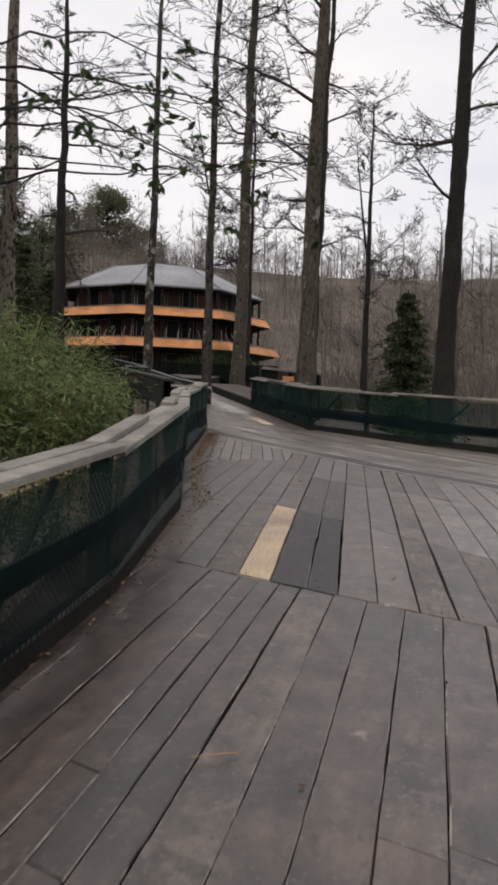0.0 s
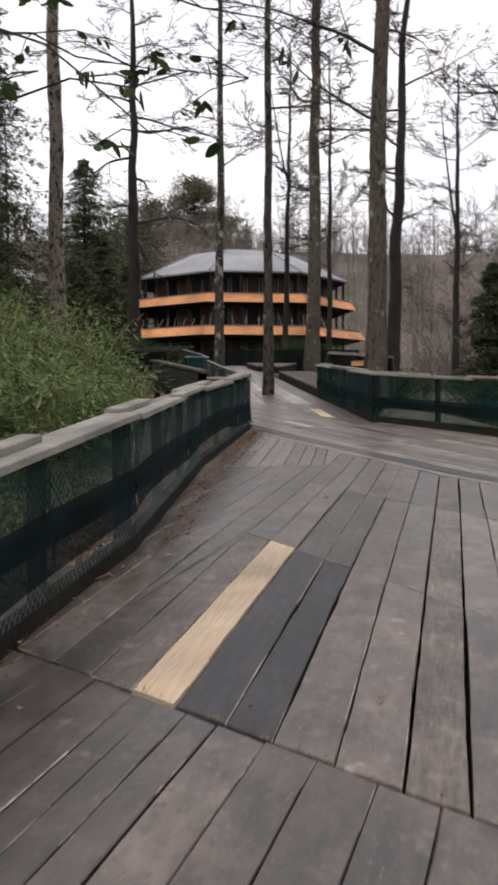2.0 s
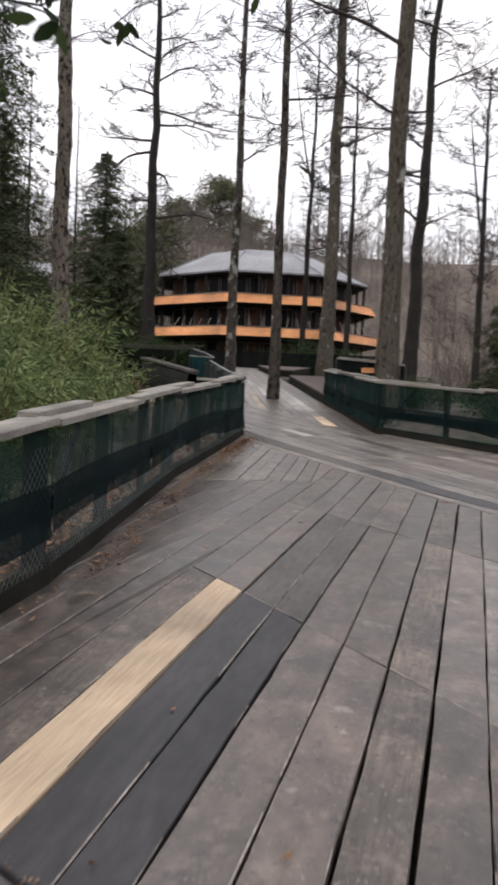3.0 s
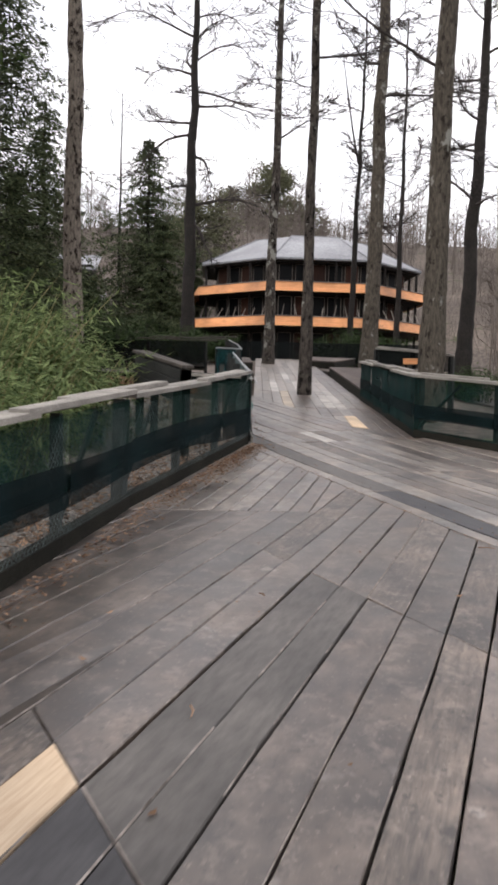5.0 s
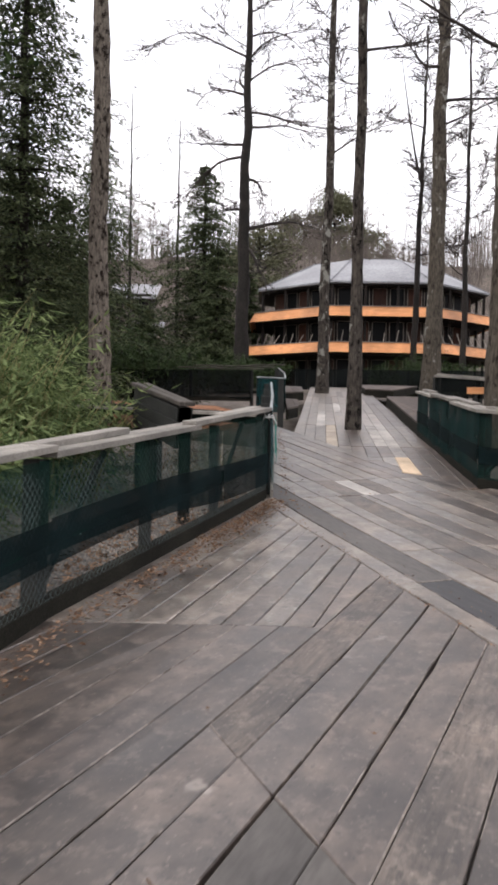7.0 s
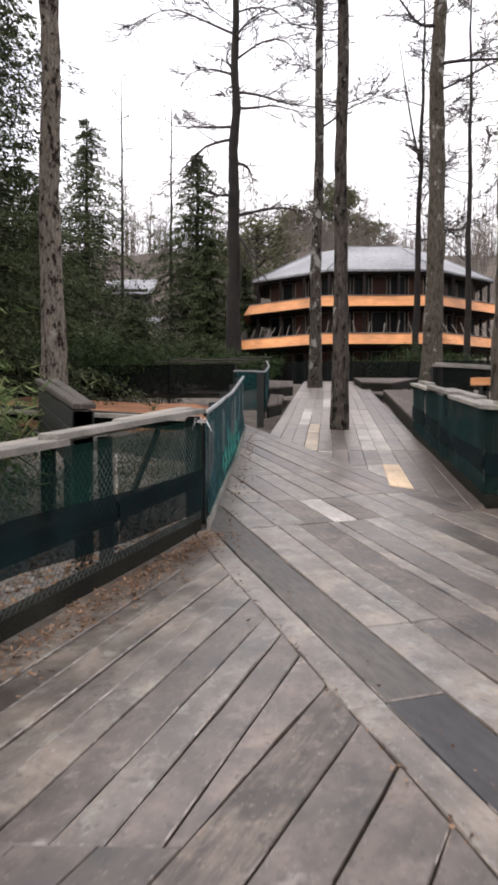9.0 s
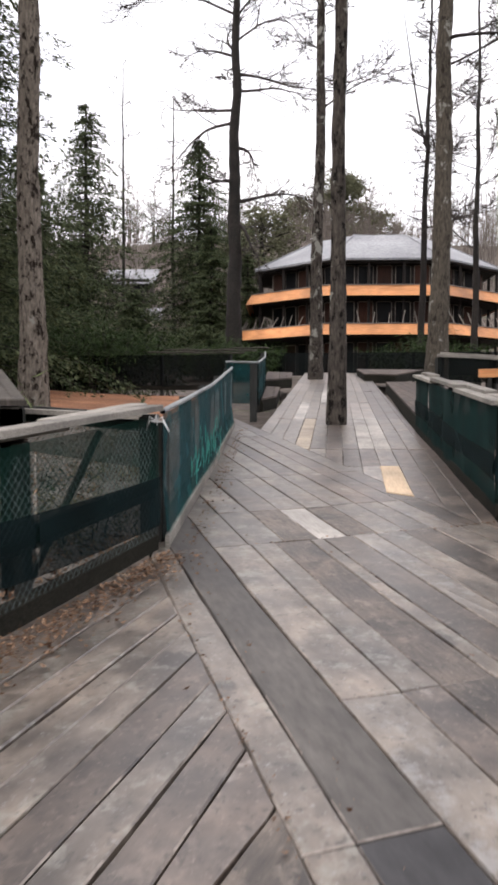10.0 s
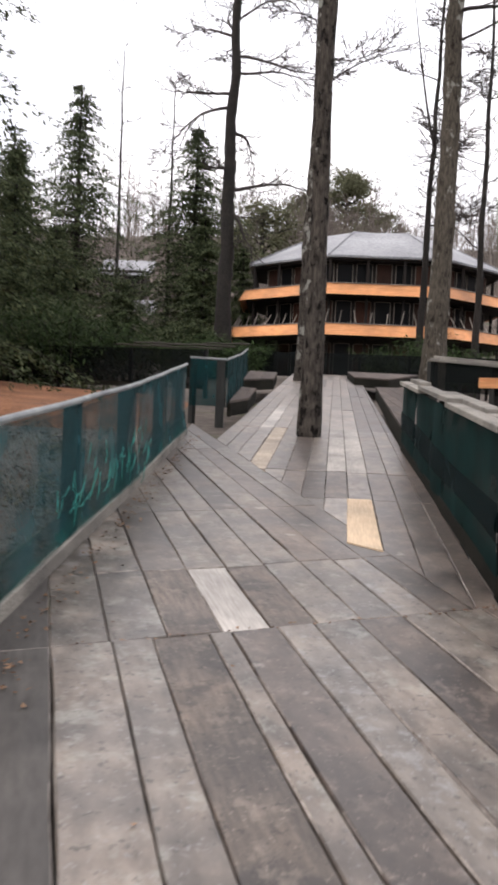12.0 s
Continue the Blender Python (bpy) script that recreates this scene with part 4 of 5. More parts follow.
    low, mid, top = ring(radius * 0.85 + 0.4, levels[2] + 0.14), ring(radius * 0.45, levels[2] + 2.2), ring(0.25, levels[2] + 2.9)
    s.v += low + mid + top
    for a in (0, 8):
        for k in range(8):
            s.f.append((a + k, a + (k + 1) % 8, a + 8 + (k + 1) % 8, a + 8 + k))
    s.f.append(tuple(range(16, 24)))
    s.v += [v - Vector((0, 0, 0.12)) for v in low]
    s.f.append(tuple(range(31, 23, -1)))
    s.f += [(24 + k, 24 + (k + 1) % 8, (k + 1) % 8, k) for k in range(8)]
    roof = s.ob("roof", M_ROOF, base, label="blue-grey sheet metal roof")
    for k in range(8):
        t = Soup()
        t.tube([low[k] + Vector((0, 0, 0.03)), mid[k] + Vector((0, 0, 0.03)), top[k] + Vector((0, 0, 0.03))], [0.05, 0.05, 0.04], 5)
        t.ob("ridge_cap", M_ROOF, roof)
    tagged(base, "dark three-storey octagonal wooden lodge with orange balconies", "building")


lodge(7.35, 63.9, 9.65)


# ---- fences ----
def chain_link(soup, a, b, za, zb, h0, h1, pitch=0.06, r=0.0018):
    """Diagonal wires between two heights along a panel."""
    d = Vector((b[0] - a[0], b[1] - a[1], 0))
    ln = d.length
    d.normalize()
    hh = h1 - h0
    n = int((ln + hh) / pitch)
    for k in range(-int(hh / pitch), int(ln / pitch) + 1):
        for sgn in (1, -1):
            u0, u1 = (k * pitch, k * pitch + hh) if sgn > 0 else (k * pitch + hh, k * pitch)
            v0, v1 = h0, h1
            pts = []
            for t in (0.0, 1.0):
                u, v = u0 + (u1 - u0) * t, v0 + (v1 - v0) * t
                pts.append([u, v])
            # cut at the ends of the panel
            for q, o in ((0, 1), (1, 0)):
                for lim, bad in ((0, pts[q][0] < 0), (ln, pts[q][0] > ln)):
                    if bad and abs(pts[o][0] - pts[q][0]) > 1e-6:
                        f = (lim - pts[q][0]) / (pts[o][0] - pts[q][0])
                        if 0 <= f <= 1:
                            pts[q] = [lim, pts[q][1] + (pts[o][1] - pts[q][1]) * f]
            if any(p[0] < -1e-3 or p[0] > ln + 1e-3 for p in pts):
                continue
            w = [Vector((a[0], a[1], 0)) + d * u + Vector((0, 0, za + (zb - za) * u / ln + v)) for u, v in pts]
            soup.tube(w, [r, r], 3, False)


def fence(pts, heights, label, net, net_low, fold=None, spacing=1.55, cap=2, brace=False, seed=1, mid=None, link=None, post=0.11, zf=deck_z,
          curb=True, rope=False, drop=0.0, skirt=False, fold_mat=None, cap_mat=None):
    """Posts, lapped cap boards, shade netting over chain link, along a line of corners; the walk lies to the right of the line's run.
    net_low: the height at which the netting ends; fold: a doubled dark band of netting; mid: a middle rail; rope: a round top rail."""
    rng = random.Random(seed)
    base = new("fence")
    base.location = (*pts[0], zf(pts[0][1]))
    inv = Matrix.Translation(base.location).inverted()
    wires = Soup()
    last = len(pts) - 2
    for i in range(len(pts) - 1):
        a, b = Vector(pts[i]), Vector(pts[i + 1])
        h0, h1 = heights[i], heights[i + 1]
        n = max(1, round((b - a).length / spacing))
        d = (b - a).normalized()
        out = Vector((-d.y, d.x))

        def top(t):
            return h0 + (h1 - h0) * t

        for k in range(n + (i == last)):
            p = a.lerp(b, k / n)
            s = Soup()
            w = post * (1.3 if k == 0 and i else rng.uniform(0.75, 1.0))
            hh = top(k / n)
            m = along((p.x - d.x, p.y - d.y), (p.x + d.x, p.y + d.y), zf(p.y) + hh / 2 - 0.14)[0]
            m = m @ Matrix.Translation((0, 0.055 + w / 3, 0)) @ Matrix.Rotation(rng.uniform(-0.025, 0.025), 4, "Y")
            s.box(m, w, w, hh + 0.24, 0.006)
            s.ob("post", M_POST, base, inv)
            if brace and k < n and k % 2 == 0:
                q = a.lerp(b, (k + 0.55) / n)
                t = Soup()
                p0 = Vector((p.x + out.x * 0.08, p.y + out.y * 0.08, zf(p.y) + 0.12))
                p1 = Vector((q.x + out.x * 0.08, q.y + out.y * 0.08, zf(q.y) + hh - 0.06))
                t.tube([p0, p1], [0.024, 0.024], 6)
                t.ob("brace", M_POST, base, inv)
        for k in range(n):
            p, q = a.lerp(b, k / n), a.lerp(b, (k + 1) / n)
            zp, zq = zf(p.y), zf(q.y)
            steps = 8
            for name, lo, hi, mat, offs in (("netting", net_low, None, net[i] if isinstance(net, tuple) else net, -0.004), ("net_band", 0, 0, fold_mat or M_NET_FOLD, -0.02)):
                if name == "net_band" and not fold:
                    continue
                v, f = [], []
                for u in range(steps + 1):
                    c = p.lerp(q, u / steps)
                    if hi is not None:
                        lo, hi = fold(c.y) if callable(fold) else fold
                    full = top((k + u / steps) / n) - 0.02 if hi is None else hi + 0.02 * math.sin((k + u / steps) * 1.7)
                    bulge = 0.02 * math.sin(u / steps * math.pi * 2 + k * 1.7)
                    low_sag = 0.02 * math.sin((k + u / steps) * 2.3) if lo > 0.04 else 0.0
                    for e, h in enumerate((lo + low_sag, lo * 0.6 + full * 0.4, full)):
                        o = offs - drop * (e == 0) + bulge * (e == 1)
                        v.append((c.x + out.x * o, c.y + out.y * o, zp + (zq - zp) * u / steps + h))
                for u in range(steps):
                    for h in range(2):
                        f.append((u * 3 + h, u * 3 + 3 + h, u * 3 + 4 + h, u * 3 + 1 + h))
                part(name, mesh(name, v, f, mat, True), base, inv)
            if link:
                chain_link(wires, p, q, zp, zq, link[0], min(link[1], h0 - 0.03, h1 - 0.03))
            if mid:
                m, ln = along(p, q, zp + mid, zq + mid)
                s = Soup()
                s.box(m @ Matrix.Translation((0, 0.035, 0)), ln - 0.006, 0.04, 0.13, 0.005)
                s.ob("middle_rail", M_POST, base, inv)
        if cap:
            pieces = max(1, round((b - a).length / 2.4))
            for lane in range(cap):
                shift = 0.5 * lane
                for k in range(pieces + lane):
                    e0, e1 = (k - shift - 0.02) / pieces, (k + 1.03 - shift + rng.uniform(0, 0.04)) / pieces
                    e0, e1 = max(e0, 0.0), min(e1, 1.0)
                    p, q = a.lerp(b, e0), a.lerp(b, e1)
                    lift = 0.012 + 0.036 * ((k + lane) % 2)
                    m, ln = along(p, q, zf(p.y) + top(e0) + lift, zf(q.y) + top(e1) + lift + rng.uniform(-0.008, 0.012))
                    s = Soup()
                    s.box(m @ Matrix.Translation((0, 0.01 + lane * 0.13 + rng.uniform(-0.008, 0.008), 0)), ln - 0.008, 0.125, 0.042, 0.006)
                    s.ob("cap_board", cap_mat or M_RAIL, base, inv)
        if rope:
            t = Soup()
            line = [Vector((*a.lerp(b, u / 10), zf(a.lerp(b, u / 10).y) + top(u / 10) + 0.003 * math.sin(u * 1.3))) for u in range(11)]
            t.tube(line, [0.021] * 11, 8)
            t.ob("top_rail", M_PIPE, base, inv, "pale rounded top rail")
        if skirt:
            m, ln = along(a, b, zf(a.y) + 0.045, zf(b.y) + 0.045)
            s = Soup()
            s.box(m @ Matrix.Translation((0, -0.03, 0)), ln, 0.03, 0.09, 0.006)
            s.ob("kick_board", M_RAIL, base, inv)
        if curb:
            m, ln = along(a, b, zf(a.y) + 0.05, zf(b.y) + 0.05)
            s = Soup()
            s.box(m @ Matrix.Translation((0, 0.045, 0.0)), ln, 0.10, 0.14, 0.02)
            s.ob("curb_timber", M_CURB, base, inv)
    if link:
        wires.ob("chain_link", M_WIRE, base, inv)
    return tagged(base, label, "fence")


def low_band(y):
    """The doubled band of netting: it hangs high along the middle of the run and droops to the boards at both ends."""
    up = min(1.0, max(0.0, (y + 0.5) / 3.0)) * min(1.0, max(0.0, (11.1 - y) / 2.6))
    return 0.16 + 0.15 * up, 0.53 + 0.06 * up


fence([(-7.3, -11.0), (-4.55, -5.3), (-2.56, -0.75), (-1.66, 2.1), (-0.80, 6.6), (0.44, 11.12)], (0.83, 0.83, 0.83, 0.92, 0.95, 0.95),
      "weathered boardwalk fence hung with dark green netting", M_NET, 0.42, low_band, 1.5, mid=0.43, brace=True, seed=3,
      link=(0.10, 0.88), post=0.085)
fence([(0.47, 11.16), (0.49, 15.2), (0.46, 19.2)], (0.96, 0.93, 0.97), "fence wrapped in blue-green netting along the boardwalk", M_NET_TEAL, 0.10, (0.10, 0.27), 2.0, 0,
      fold_mat=M_NET_BRIGHT, seed=5, curb=False, rope=True, skirt=True, link=(0.06, 0.95), drop=0.03)
fence([(3.38, 18.6), (3.08, 12.35), (5.4, 8.2), (10.6, -1.1)], (0.86, 0.93, 0.95, 0.95), "weathered boardwalk fence with dark netting and grey cap boards", (M_NET_THICK, M_NET_R, M_NET_R), 0.06,
      (0.28, 0.50), 1.6, mid=0.38, brace=True, seed=7, post=0.085)
fence([(-2.35, 13.1), (0.38, 11.32)], (0.84, 0.90), "short grey rail fence with chain link beside the corner", M_NET, 0.55, None, 1.5, 1, seed=9, curb=False,
      link=(0.04, 0.9), mid=0.86)
fence([(0.10, 22.95), (0.80, 22.5), (0.84, 26.6), (0.70, 33.0)], (0.95, 0.95, 0.95, 0.95), "far fence panel covered in dark teal netting", M_NET_DARK, 0.08, None, 1.8, 0, seed=12,
      curb=False, rope=True)
fence([(-8.2, 30.5), (-0.2, 29.0)], (1.0, 1.0), "black netted fence behind the mulch bed", M_NET_BLACK, 0.02, None, 2.2, 0, seed=13, zf=lambda y: 1.86)
fence([(-3.0, 40.5), (1.0, 39.6), (10.0, 38.3)], (0.95, 0.95, 0.95), "dark railed fence across the head of the boardwalk", M_NET_BLACK, 0.02, None, 2.0, 0,
      seed=14, curb=False, zf=lambda y: 2.55)
fence([(3.78, 19.0), (5.25, 17.95)], (1.17, 1.10), "short outer rail with a pale flat cap board", M_NET_BLACK, 0.75, None, 0.9, 2, seed=15, curb=False)
twine = new("loose_twine")
twine.location = (0.53, 12.4, deck_z(12.4) + 0.4)
for _k in range(46):
    _r = random.Random(200 + _k)
    _y = 0.07 * _k + _r.uniform(-0.15, 0.15)
    _z = 0.06 * _y + _r.gauss(0, 0.09) - 0.02
    _a, _l = _r.gauss(0.9, 0.45), _r.uniform(0.05, 0.15)
    _mid = Vector((0.012 + _r.uniform(-0.004, 0.008), _y, _z))
    _d = Vector((0, math.cos(_a), math.sin(_a))) * _l
    _s = Soup()
    _s.tube([_mid - _d, _mid + Vector((0.006, _r.uniform(-0.02, 0.02), _r.uniform(-0.02, 0.02))), _mid + _d], [0.002, 0.0045, 0.002], 4)
    _s.ob("strand", M_TWINE, twine)
tagged(twine, "frayed turquoise twine tangled in the fence netting", "twine")
sign = new("orange_board")
sign.location = (4.47, 18.45, 1.85)
_s = Soup()
_s.box(along((-0.2, 0.14), (0.2, -0.14), 0.12)[0], 0.34, 0.03, 0.13, 0.004)
_s.ob("panel", M_ORANGE, sign)
_s = Soup()
_s.box(along((-0.2, 0.14), (0.2, -0.14), -0.36)[0] @ Matrix.Translation((0, 0.03, 0)), 0.06, 0.04, 1.0, 0.004)
_s.ob("stake", M_POST, sign)
tagged(sign, "small orange wooden board standing behind the rail", "sign")


def log_rail(pts, r, seed):
    rng = random.Random(seed)
    s = Soup()
    p, q = (Vector(v) for v in pts)
    line = [p.lerp(q, u / 8) + Vector((0, 0, rng.uniform(-0.03, 0.03))) for u in range(9)]
    s.tube([v - line[0] for v in line], [r * rng.uniform(0.85, 1.1) for _ in line], 8)
    ob = s.ob("log", M_POST_GREY, None, Matrix.Translation(line[0]), smooth=True)
    tagged(ob, "grey weathered log lying along the top of the fence", "log", "logs on the far fence")


for k in range(3):
    log_rail([(-2.6 + 0.5 * k, 29.45 - 0.03 * k, 2.93 + 0.055 * (k % 2)), (0.2 + 0.35 * k, 29.0 + 0.12 * k, 2.86 + 0.10 * k)], 0.022, 60 + k)


ribbon = new("white_ribbon")
ribbon.location = (0.44, 11.06, deck_z(11.06) + 0.90)
_s = Soup()
for _a, _l in ((0.3, 0.13), (2.4, 0.10), (-0.4, 0.16), (3.6, 0.09), (1.2, 0.08)):
    _p = Vector((0, -0.06, 0))
    _l *= 0.7
    _s.tube([_p, _p + Vector((math.cos(_a) * _l * 0.6, -0.03, math.sin(_a) * _l * 0.4 + 0.02)), _p + Vector((math.cos(_a) * _l, -0.02, math.sin(_a) * _l * 0.5 - 0.05))],
            [0.008, 0.007, 0.003], 5)
_s.ob("bow", M_CLOTH, ribbon)
tagged(ribbon, "knotted white ribbon tied to the fence corner", "ribbon")


# ---- timber box outside the fence ----
def timber_box(p, q, z0, z1, width):
    """A dark boarded box on posts with a sloping weathered plank lid, running from p (low end) to q (high end)."""
    base = new("timber_box")
    g = ground_z(*p)
    base.location = (*p, g)
    inv = Matrix.Translation(base.location).inverted()
    m, ln = along(p, q, z0, z1)
    for k, off in enumerate((-0.5, 0.5)):
        s = Soup()
        s.box(m @ Matrix.Translation((0, off * width * 0.52, 0.02)) @ Matrix.Rotation(0.03 * (k - 0.5), 4, "Z"), ln + 0.12, width * 0.48, 0.045, 0.01)
        s.ob("lid_plank", M_POST_GREY, base, inv, "silvered sloping lid plank")
    for off in (-0.5, 0.5):
        for row in range(3):
            s = Soup()
            s.box(m @ Matrix.Translation((0, off * (width - 0.06), -0.10 - row * 0.15)), ln, 0.03, 0.14, 0.006)
            s.ob("side_board", M_POST, base, inv)
    d = (Vector(q) - Vector(p)).normalized()
    w = Vector((-d.y, d.x))
    for end, zt in ((Vector(p), z0), (Vector(q), z1)):
        for row in range(3):
            s = Soup()
            a, b = end - w * (width / 2 - 0.06), end + w * (width / 2 - 0.06)
            s.box(along(a, b, zt - 0.12 - row * 0.15)[0], width - 0.1, 0.03, 0.14, 0.006)
            s.ob("end_board", M_POST, base, inv)
        for off in (-1, 1):
            c = end + w * (width / 2 - 0.1) * off
            s = Soup()
            s.box(Matrix.Translation((c.x, c.y, (zt + g - 0.3) / 2)), 0.12, 0.12, zt - g + 0.26, 0.01)
            s.ob("post", M_POST_GREY, base, inv)
    return tagged(base, "dark boarded timber box with a sloping silvered lid outside the fence", "box")


timber_box((-0.43, 10.65), (-1.16, 12.3), 1.50, 1.74, 0.20)

# ---- raised platforms beside the walk ----
def platform(outline, height, label):
    base = new("raised_platform")
    c = [sum(p[0] for p in outline) / len(outline), sum(p[1] for p in outline) / len(outline)]
    base.location = (c[0], c[1], deck_z(c[1]))
    inv = Matrix.Translation(base.location).inverted()
    for p, q in zip(outline, outline[1:] + outline[:1]):
        m, ln = along(p, q, deck_z(p[1]) + height / 2 - 0.05, deck_z(q[1]) + height / 2 - 0.05)
        s = Soup()
        s.box(m @ Matrix.Translation((0, 0.02, 0)), ln - 0.01, 0.035, height + 0.02, 0.005)
        s.ob("fascia", M_CURB, base, inv)
    lo, hi = min(p[0] for p in outline), max(p[0] for p in outline)
    x = lo
    while x < hi:
        strip = band(outline, (1, 0), x + 0.005, min(x + 0.215, hi + 0.1))
        if len(strip) > 2:
            if sum(p[0] * q[1] - q[0] * p[1] for p, q in zip(strip, strip[1:] + strip[:1])) < 0:
                strip = strip[::-1]
            n = len(strip)
            v = [Vector((px, py, deck_z(py) + height + z)) for z in (-0.04, 0) for px, py in strip]
            f = [tuple(range(n - 1, -1, -1)), tuple(range(n, 2 * n))] + [(k, (k + 1) % n, n + (k + 1) % n, n + k) for k in range(n)]
            part("plank", mesh("plank", v, f, M_TAN_SIDE), base, inv)
        x += 0.22
    return tagged(base, label, "platform", "platforms beside the walk")


def clip(poly, nx, ny, c):
    """The part of a polygon with nx * x + ny * y <= c."""
    out = []
    for i, p in enumerate(poly):
        q = poly[(i + 1) % len(poly)]
        dp, dq = nx * p[0] + ny * p[1] - c, nx * q[0] + ny * q[1] - c
        if dp <= 0:
            out.append(p)
        if (dp < 0 < dq) or (dq < 0 < dp):
            t = dp / (dp - dq)
            out.append((p[0] + (q[0] - p[0]) * t, p[1] + (q[1] - p[1]) * t))
    return out


def band(poly, n, lo, hi):
    return clip(clip(poly, n[0], n[1], hi), -n[0], -n[1], -lo)


platform([(0.86, 22.5), (1.16, 23.4), (1.22, 26.3), (0.88, 26.6)], 0.22, "low plank platform beside the netted fence")
platform([(0.76, 29.4), (1.55, 30.4), (1.60, 34.0), (0.74, 34.4)], 0.24, "low plank platform at the far bend of the fence")
platform([(3.44, 18.9), (5.0, 19.2), (5.4, 28.4), (4.08, 28.4)], 0.24, "raised plank platform along the outer edge of the walk")
platform([(3.95, 33.2), (4.9, 32.6), (6.4, 36.4), (4.0, 36.8)], 0.24, "low plank platform near the head of the walk")


# ---- cabin among the trees ----
def cabin(x, y, z, w, dpt, h, label):
    base = new("cabin")
    base.location = (x, y, z)
    s = Soup()
    s.box(Matrix.Translation((0, 0, h / 2 - 1.5)), w, dpt, h + 3)
    s.ob("wall", M_DARKWOOD, base)
    s = Soup()
    s.box(Matrix.Translation((0, 0, h + 0.55)) @ Matrix.Rotation(0.42, 4, "X"), w * 1.25, dpt + 1.6, 0.1, 0.02)
    s.ob("roof", M_ROOF, base, label="pale sheet metal roof")
    for k in (-0.25, 0.25):
        s = Soup()
        s.box(Matrix.Translation((k * w, -dpt / 2 - 0.02, h * 0.5)), w * 0.2, 0.06, h * 0.5)
        win = s.ob("window", M_GLASS, base)
        f = Soup()
        f.box(Matrix.Translation((k * w, -dpt / 2 - 0.03, h * 0.24)), w * 0.24, 0.1, 0.08)
        f.ob("sill", M_SASH, win)
    tagged(base, label, "building")


cabin(-15.5, 98.0, 12.6, 4.6, 4.0, 2.0, "small dark cabin with a pale metal roof among evergreens")
cabin(-13.6, 93.0, 8.3, 3.6, 3.0, 1.6, "small dark shed with a pale roof on the slope")

# ---- boardwalk ----
boardwalk = new("boardwalk")
tagged(boardwalk, "weathered grey plank boardwalk ramping gently uphill", "boardwalk", kind="structure")
plank_rng = random.Random(5)


far_boards = {}


def plank(poly, d, mat, lift=0.0, edge=True):
    """One board: a bevelled slab with slightly ragged long edges, lying along d."""
    area = sum(p[0] * q[1] - q[0] * p[1] for p, q in zip(poly, poly[1:] + poly[:1])) / 2
    if len(poly) < 3 or abs(area) < 0.012:
        return
    if area < 0:
        poly = poly[::-1]
    cx, cy = sum(p[0] for p in poly) / len(poly), sum(p[1] for p in poly) / len(poly)
    near = -6.5 < cy < 21.5 and cx < 3.7
    if near:
        ragged = []
        for p, q in zip(poly, poly[1:] + poly[:1]):
            ragged.append(p)
            ln = math.hypot(q[0] - p[0], q[1] - p[1])
            if ln > 0.6:
                cuts = min(14, int(ln / 0.24))
                wedge = plank_rng.uniform(0.003, 0.008) if plank_rng.random() < 0.26 else 0.0
                flip = plank_rng.random() < 0.5
                for k in range(1, cuts):
                    t = (k + plank_rng.uniform(-0.3, 0.3)) / cuts
                    nudge = abs(plank_rng.gauss(0, 0.0024)) + wedge * math.sin(math.pi * (t if flip else 1 - t) ** 1.6) - 0.001
                    x, y = p[0] + (q[0] - p[0]) * t, p[1] + (q[1] - p[1]) * t
                    ragged.append((x - (q[1] - p[1]) / ln * nudge, y + (q[0] - p[0]) / ln * nudge))
        poly = ragged
    m = Matrix(((d[0], -d[1], 0, cx), (d[1], d[0], 0, cy), (0, 0, 1, deck_z(cy) + lift), (0, 0, 0, 1)))
    back = m.inverted()
    tilt = plank_rng.uniform(-0.012, 0.012)
    wear = plank_rng.uniform(0.002, 0.007)
    v = []
    n = len(poly)
    mid_y = 0.0
    for z, inset in ((-0.045, 0), (-0.006, 0), (0.0, wear)):
        for x, y in poly:
            u = back @ Vector((x, y, deck_z(y) + lift + z))
            u.z += tilt * u.y * 2
            if inset:
                u.y -= math.copysign(min(inset, abs(u.y)), u.y - mid_y)
                u.x -= math.copysign(min(inset, abs(u.x)), u.x)
            v.append(u)
    f = [tuple(range(n - 1, -1, -1)), tuple(range(2 * n, 3 * n))]
    for a in (0, n):
        f += [(a + i, a + (i + 1) % n, a + n + (i + 1) % n, a + n + i) for i in range(n)]
    if not near:
        vs, fs = far_boards.setdefault(mat.name, (mat, [], []))[1:]
        k = len(vs)
        vs.extend(m @ u for u in v)
        fs.extend(tuple(k + i for i in face) for face in f)
        return
    me = mesh("plank", v, f, mat)
    if edge:
        # pale bevels on a random half: wear plus painted edge highlights
        me.materials.append(M_EDGE)
        for i, face in enumerate(me.polygons):
            if i >= 2 + n and plank_rng.random() < 0.5:
                face.material_index = 1
    part("plank", me, boardwalk, m)


